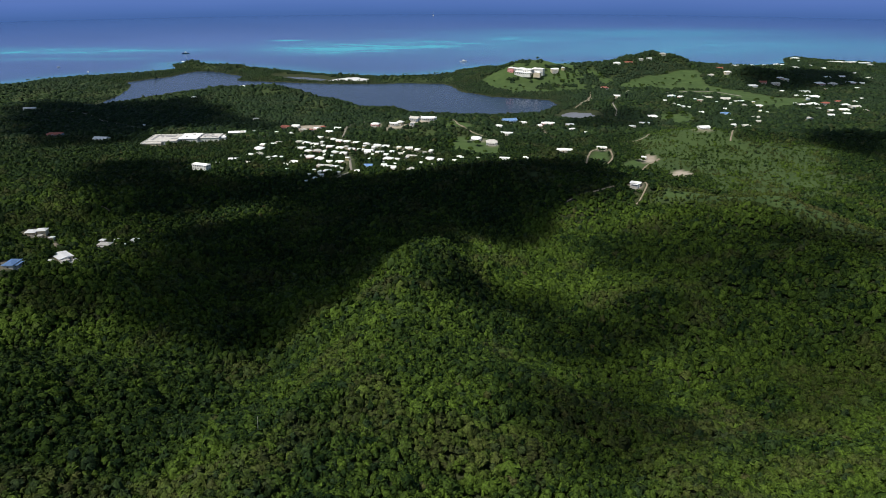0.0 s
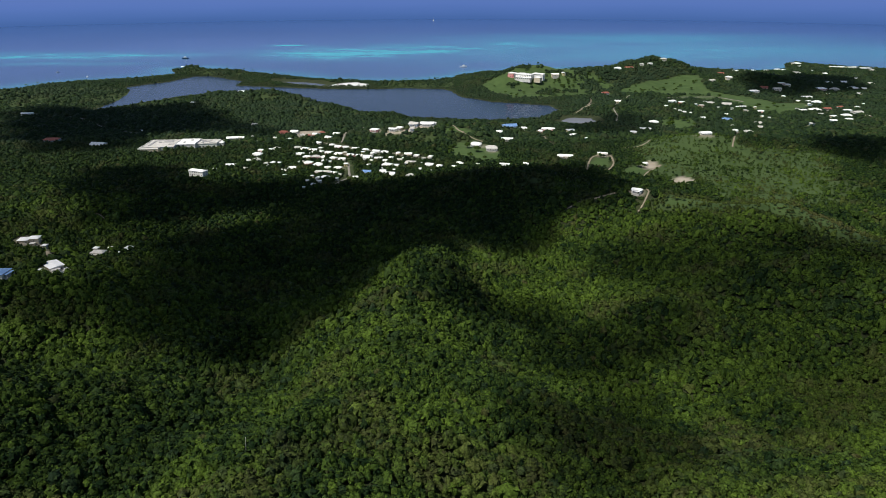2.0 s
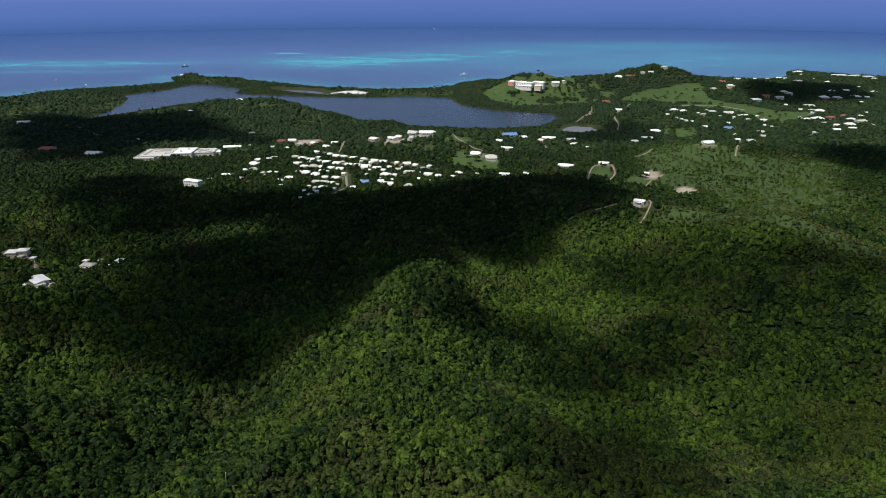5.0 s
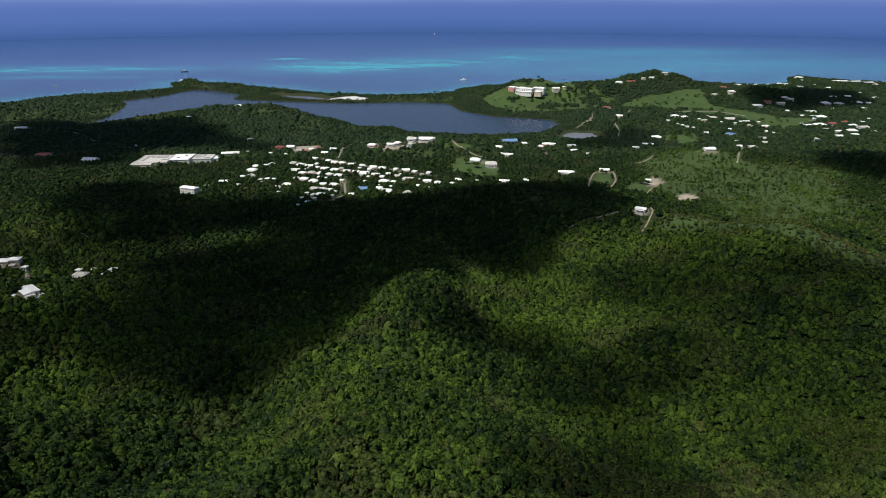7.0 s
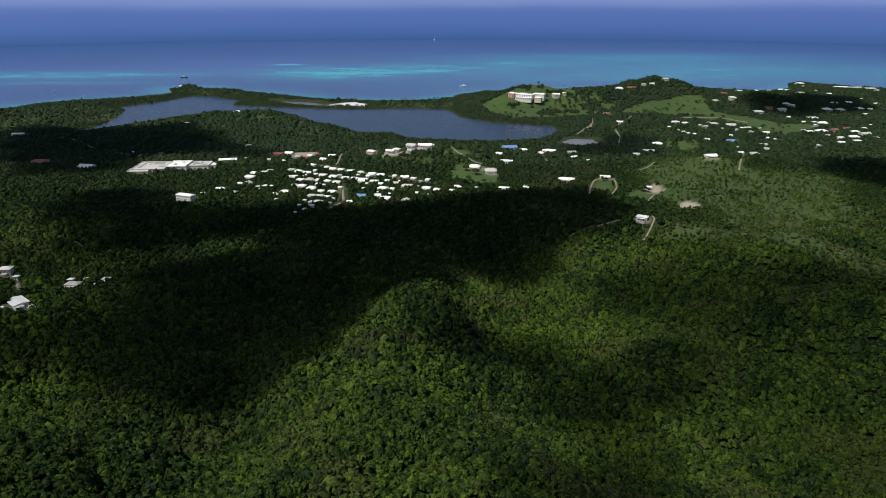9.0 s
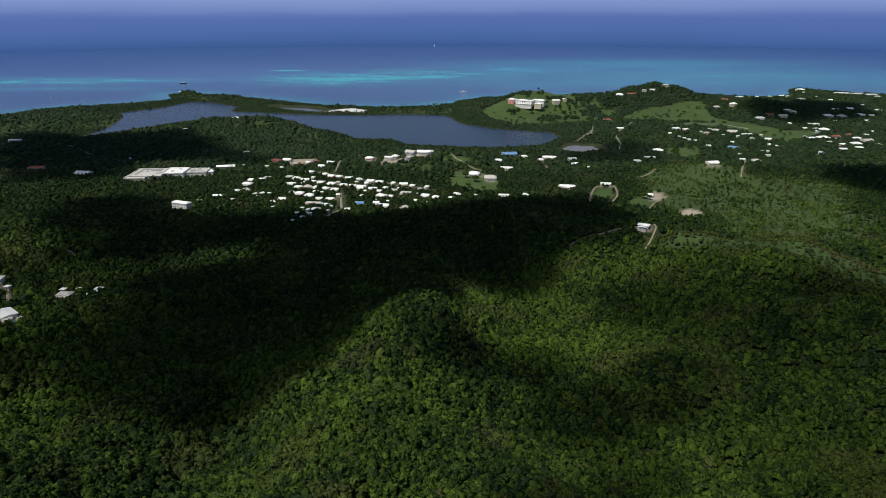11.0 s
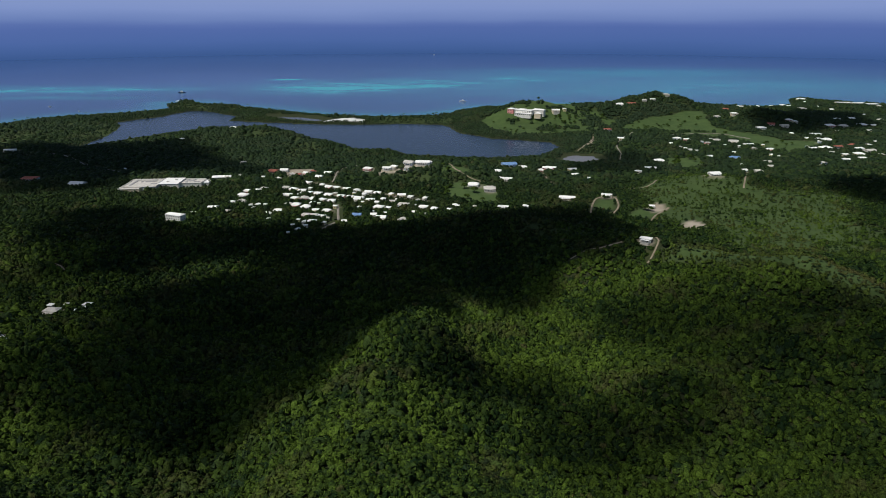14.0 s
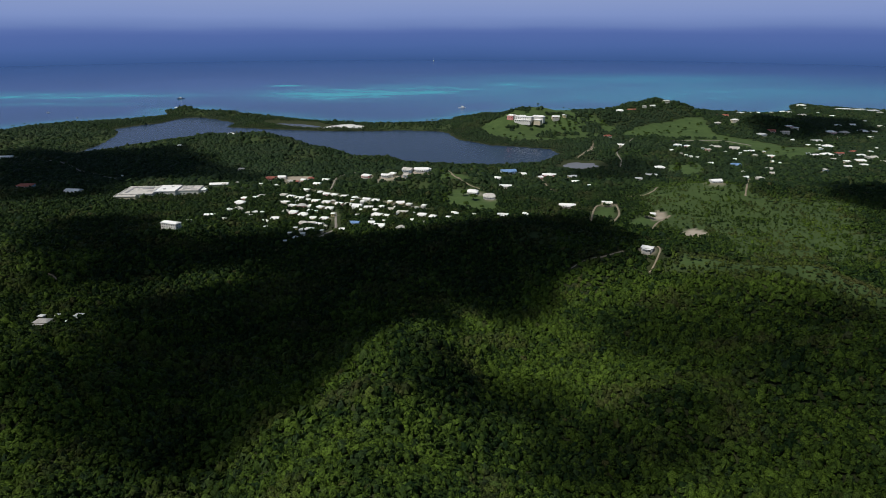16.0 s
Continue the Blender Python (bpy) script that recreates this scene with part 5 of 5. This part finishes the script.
for x, y, a in ((-40, -30.1, 26), (-16, -21.1, 12), (10, -10.1, 24), (40, -1.1, 26)):
    count = int(a / 5)
    for i in range(count):
        shared("shop_window", PANE, store, x + (i + 0.5 - count / 2) * 5, y, 0.6, sx=2.2, sz=1.6)
tagged(store, "long low commercial building with stepped pale flat roofs", "commercial building")

# ---- the hotel on the golf hill ----
hz = height(190, 1628)
hotel = new("hotel")
hotel.matrix_basis = pose(190, 1634, hz, 0, 0, -28)
part("pink_wing", boxes((-23, -2, -8, 15, 18, 18)), PINK_WALL, hotel, "salmon pink plastered wing")
part("main_wall", boxes((6, 2, -8, 44, 18, 16.5)), WHITE_WALL, hotel)
part("main_roof", boxes((6, 2, 8.5, 45.5, 19.5, 0.6), (2, 5, 9.1, 16, 6, 1.6)), WHITE_ROOF, hotel)
part("pink_roof", hipped(-23, -2, 10, 16.5, 19.5, 2.2, 0.4), WHITE_ROOF, hotel)
part("lower_terrace", boxes((10, -12, -8, 40, 9, 10.4)), WHITE_WALL, hotel)
part("terrace_roof", boxes((10, -12, 2.4, 41, 10, 0.4)), WHITE_ROOF, hotel)
part("upper_wing", boxes((38, 16, -6, 28, 14, 15)), WHITE_WALL, hotel)
part("upper_roof", hipped(38, 16, 9, 29.5, 15.5, 2.4, 0.7), WHITE_ROOF, hotel)
part("side_pavilion", boxes((44, -4, -8, 16, 11, 11.5)), CREAM_WALL, hotel)
part("side_pavilion_roof", hipped(44, -4, 3.5, 17.4, 12.4, 2.0, 0.4), WHITE_ROOF, hotel)
for s in range(2):
    for i in range(9):
        shared("window", PANE, hotel, -12 + i * 4.4, -7.05, 3.2 + s * 2.8, sx=1.1, sz=1.2)
    for i in range(3):
        shared("window", PANE, hotel, -27 + i * 4, -11.05, 1.6 + s * 3.8, sx=1.1, sz=1.3)
for i in range(8):
    shared("arch", PANE, hotel, -7 + i * 4.9, -16.55, -0.8, sx=1.6, sz=1.9)
tagged(hotel, "white and pink hotel on the grassy hill", "hotel")

# ---- water tank by the grey-roofed house ----
tank = new("water_tank")
tank.matrix_basis = pose(-286, 548, height(-286, 548), 0, 0, 0)
rings = [(2.3, -0.6), (2.3, 1.5), (2.1, 2.1), (1.6, 2.6), (0.8, 2.95), (0.05, 3.05)]
tv = [(r * math.cos(a), r * math.sin(a), z) for r, z in rings for a in np.linspace(0, 2 * math.pi, 20, endpoint=False)]
tf = [(i * 20 + j, i * 20 + (j + 1) % 20, (i + 1) * 20 + (j + 1) % 20, (i + 1) * 20 + j) for i in range(5) for j in range(20)]
part("tank_wall", (tv[:40], tf[:20]), WHITE_WALL, tank)
part("dome", (tv, tf[20:]), WHITE_ROOF, tank)
tagged(tank, "round white water tank with domed top", "water tank")

# ---- the pole on the ridge ----
pole = new("utility_pole")
pole.matrix_basis = pose(-69.5, 200, height(-69.5, 200) - 0.5, 0, 5, 0)
ring = [(0.10 * math.cos(a), 0.10 * math.sin(a)) for a in np.linspace(0, 2 * math.pi, 8, endpoint=False)]
part("shaft", ([(x, y, 0) for x, y in ring] + [(x * 0.7, y * 0.7, 11.0) for x, y in ring], [(i, (i + 1) % 8, 8 + (i + 1) % 8, 8 + i) for i in range(8)] + [tuple(range(8, 16))]), METAL, pole)
part("cap", boxes((0, 0, 11.0, 0.22, 0.22, 0.12)), METAL, pole)
tagged(pole, "thin pale pole standing in the ridge scrub", "pole")


# ---- boats ----
def boat(name, x, y, size, turn, hull, label, mast=False):
    b = new(name)
    b.matrix_basis = pose(x, y, 0, 0, 0, turn)
    out = [(-0.5, 0.14), (0.1, 0.17), (0.36, 0.11), (0.52, 0.0), (0.36, -0.11), (0.1, -0.17), (-0.5, -0.14)]
    n = len(out)
    v = [(px * size * 0.94, py * size * 0.75, -0.3) for px, py in out] + [(px * size, py * size, 0.1 * size) for px, py in out]
    f = [tuple(range(n, 2 * n))[::-1], tuple(range(n))] + [(i, (i + 1) % n, n + (i + 1) % n, n + i)[::-1] for i in range(n)]
    part("hull", (v, f), hull, b)
    part("cabin", boxes((-0.05 * size, 0, 0.1 * size, 0.4 * size, 0.2 * size, 0.1 * size)), HULL, b)
    part("bridge", boxes((-0.02 * size, 0, 0.2 * size, 0.2 * size, 0.16 * size, 0.07 * size)), HULL, b)
    if mast:
        part("mast", boxes((0.02 * size, 0, 0.1 * size, 0.02 * size, 0.02 * size, 1.1 * size)), METAL, b)
    return tagged(b, label, "boat", "boats off the coast")


boat("motor_yacht", 65, 2121, 22, 175, HULL, "white motor yacht lying off the beach")
boat("ferry", -895, 2379, 24, 10, NAVY, "dark-hulled workboat with white cabin at anchor")
boat("sailing_yacht", -62, 4700, 26, 90, HULL, "white sailing yacht far out at sea", True)
boat("motor_boat", -1140, 2010, 10, 30, HULL, "small white boat moored off the coast")
boat("motor_boat", -1000, 1905, 9, 100, HULL, "small white boat moored off the coast")


# ---- single trees on the golf course and lawns ----
def single_tree(seed):
    t = new("tree")
    r = np.random.RandomState(seed)
    v, f = [], []
    for z, rad in ((-0.5, 0.32), (1.2, 0.24), (2.6, 0.18)):
        v += [(rad * math.cos(a), rad * math.sin(a), z) for a in np.linspace(0, 2 * math.pi, 6, endpoint=False)]
    f += [(i * 6 + j, i * 6 + (j + 1) % 6, i * 6 + 6 + (j + 1) % 6, i * 6 + 6 + j) for i in range(2) for j in range(6)]
    for k in range(4):
        a, q = k * 1.6 + r.rand(), len(v)
        v += [(0.1, 0, 2.3), (-0.1, 0.05, 2.3), (0, -0.1, 2.3), (1.4 * math.cos(a), 1.4 * math.sin(a), 4.2)]
        f += [(q, q + 1, q + 3), (q + 1, q + 2, q + 3), (q + 2, q, q + 3)]
    part("trunk", (v, f), BARK, t)
    c = np.concatenate([crown(90, seed, 0.30) * 2.6, crown(50, seed + 50, 0.34) * 1.7 + np.array([1.3, 0.4, 0.2]), crown(50, seed + 90, 0.34) * 1.6 + np.array([-1.2, -0.6, 0.4])]).reshape(-1, 3)
    c[:, 2] = c[:, 2] * 0.9 + 2.6
    cr = mesh_object("crown", c, np.arange(len(c)).reshape(-1, 3), LEAVES, t)
    point_values(cr, "tint", np.full(len(c), 0.08 + 0.15 * r.rand()))
    return tagged(t, "round dark-green tree standing on open grass", "tree", "trees on the golf course and lawns")


models = [single_tree(100 + k) for k in range(4)]
spots = []
tr = np.random.RandomState(77)
for poly, many in [(p, n) for p, n in zip(FAIRWAYS + LAWNS, (8, 12, 14, 7, 30, 8, 9, 0, 2, 8, 2))]:
    xs2, ys2 = [p[0] for p in poly], [p[1] for p in poly]
    while many > 0:
        x, y = tr.uniform(min(xs2), max(xs2)), tr.uniform(min(ys2), max(ys2))
        if inside(np.array([x]), np.array([y]), poly)[0] > 2 and all(math.hypot(x - a, y - b) > w * 0.8 + 3 for a, b, w in HOMES):
            spots.append((x, y, tr.uniform(0.8, 1.6) * (1.4 if y < 1300 else 1.0)))
            many -= 1
for k, (x, y, size) in enumerate(spots):
    m = pose(x, y, height(x, y), 0, 0, tr.uniform(0, 360)) @ Matrix.Scale(size, 4)
    if k < len(models):
        models[k].matrix_basis = m
    else:
        copy_thing(models[k % len(models)], m @ Matrix.Diagonal((*[1 / v for v in models[k % len(models)].scale], 1)))


# ---- palms along the shore ----
def palm(seed):
    t = new("palm_tree")
    r = np.random.RandomState(seed)
    lean = r.uniform(-0.8, 0.8)
    v, f = [], []
    for k in range(5):
        z = -0.5 + k * 2.0
        rad = 0.26 - 0.03 * k
        v += [(rad * math.cos(a) + lean * (k / 4) ** 2, rad * math.sin(a), z) for a in np.linspace(0, 2 * math.pi, 6, endpoint=False)]
    f = [(i * 6 + j, i * 6 + (j + 1) % 6, i * 6 + 6 + (j + 1) % 6, i * 6 + 6 + j) for i in range(4) for j in range(6)]
    part("trunk", (v, f), BARK, t)
    for k in range(9):
        a = k * 2 * math.pi / 9 + r.uniform(-0.2, 0.2)
        droop = r.uniform(0.4, 1.3)
        fv, ff = [], []
        for i in range(5):
            u = i / 4
            w = 0.55 * math.sin(math.pi * (0.12 + 0.85 * u))
            x, z = 3.0 * u, 7.5 + 1.0 * u - droop * 2.6 * u * u
            fv += [(x * math.cos(a) + w * q * math.sin(a) + lean, x * math.sin(a) - w * q * math.cos(a), z - 0.22 * abs(q)) for q in (-1, 0, 1)]
        ff = [(i * 3 + q, i * 3 + q + 1, i * 3 + 4 + q, i * 3 + 3 + q) for i in range(4) for q in (0, 1)]
        leaf = part("frond", (fv, ff), LEAVES, t)
        point_values(leaf, "tint", np.full(len(fv), 0.12))
    return tagged(t, "tall coconut palm standing along the shore", "palm tree", "palms along the shore")


palms = [palm(300 + k) for k in range(3)]
spots = []
for (ax, ay), (bx, by), many in zip(COAST[2:14], COAST[3:15], (1, 3, 4, 3, 1, 1, 2, 3, 4, 9, 7, 4)):
    for i in range(many):
        q = tr.uniform(0, 1)
        x, y = ax + (bx - ax) * q, ay + (by - ay) * q
        y -= tr.uniform(18, 45)
        spots.append((x, y, tr.uniform(0.8, 1.25)))
for k, (x, y, size) in enumerate(spots):
    m = pose(x, y, max(height(x, y), 0.2), 0, 0, tr.uniform(0, 360)) @ Matrix.Scale(size, 4)
    if k < len(palms):
        palms[k].matrix_basis = m
    else:
        copy_thing(palms[k % 3], m @ Matrix.Diagonal((*[1 / v for v in palms[k % 3].scale], 1)))
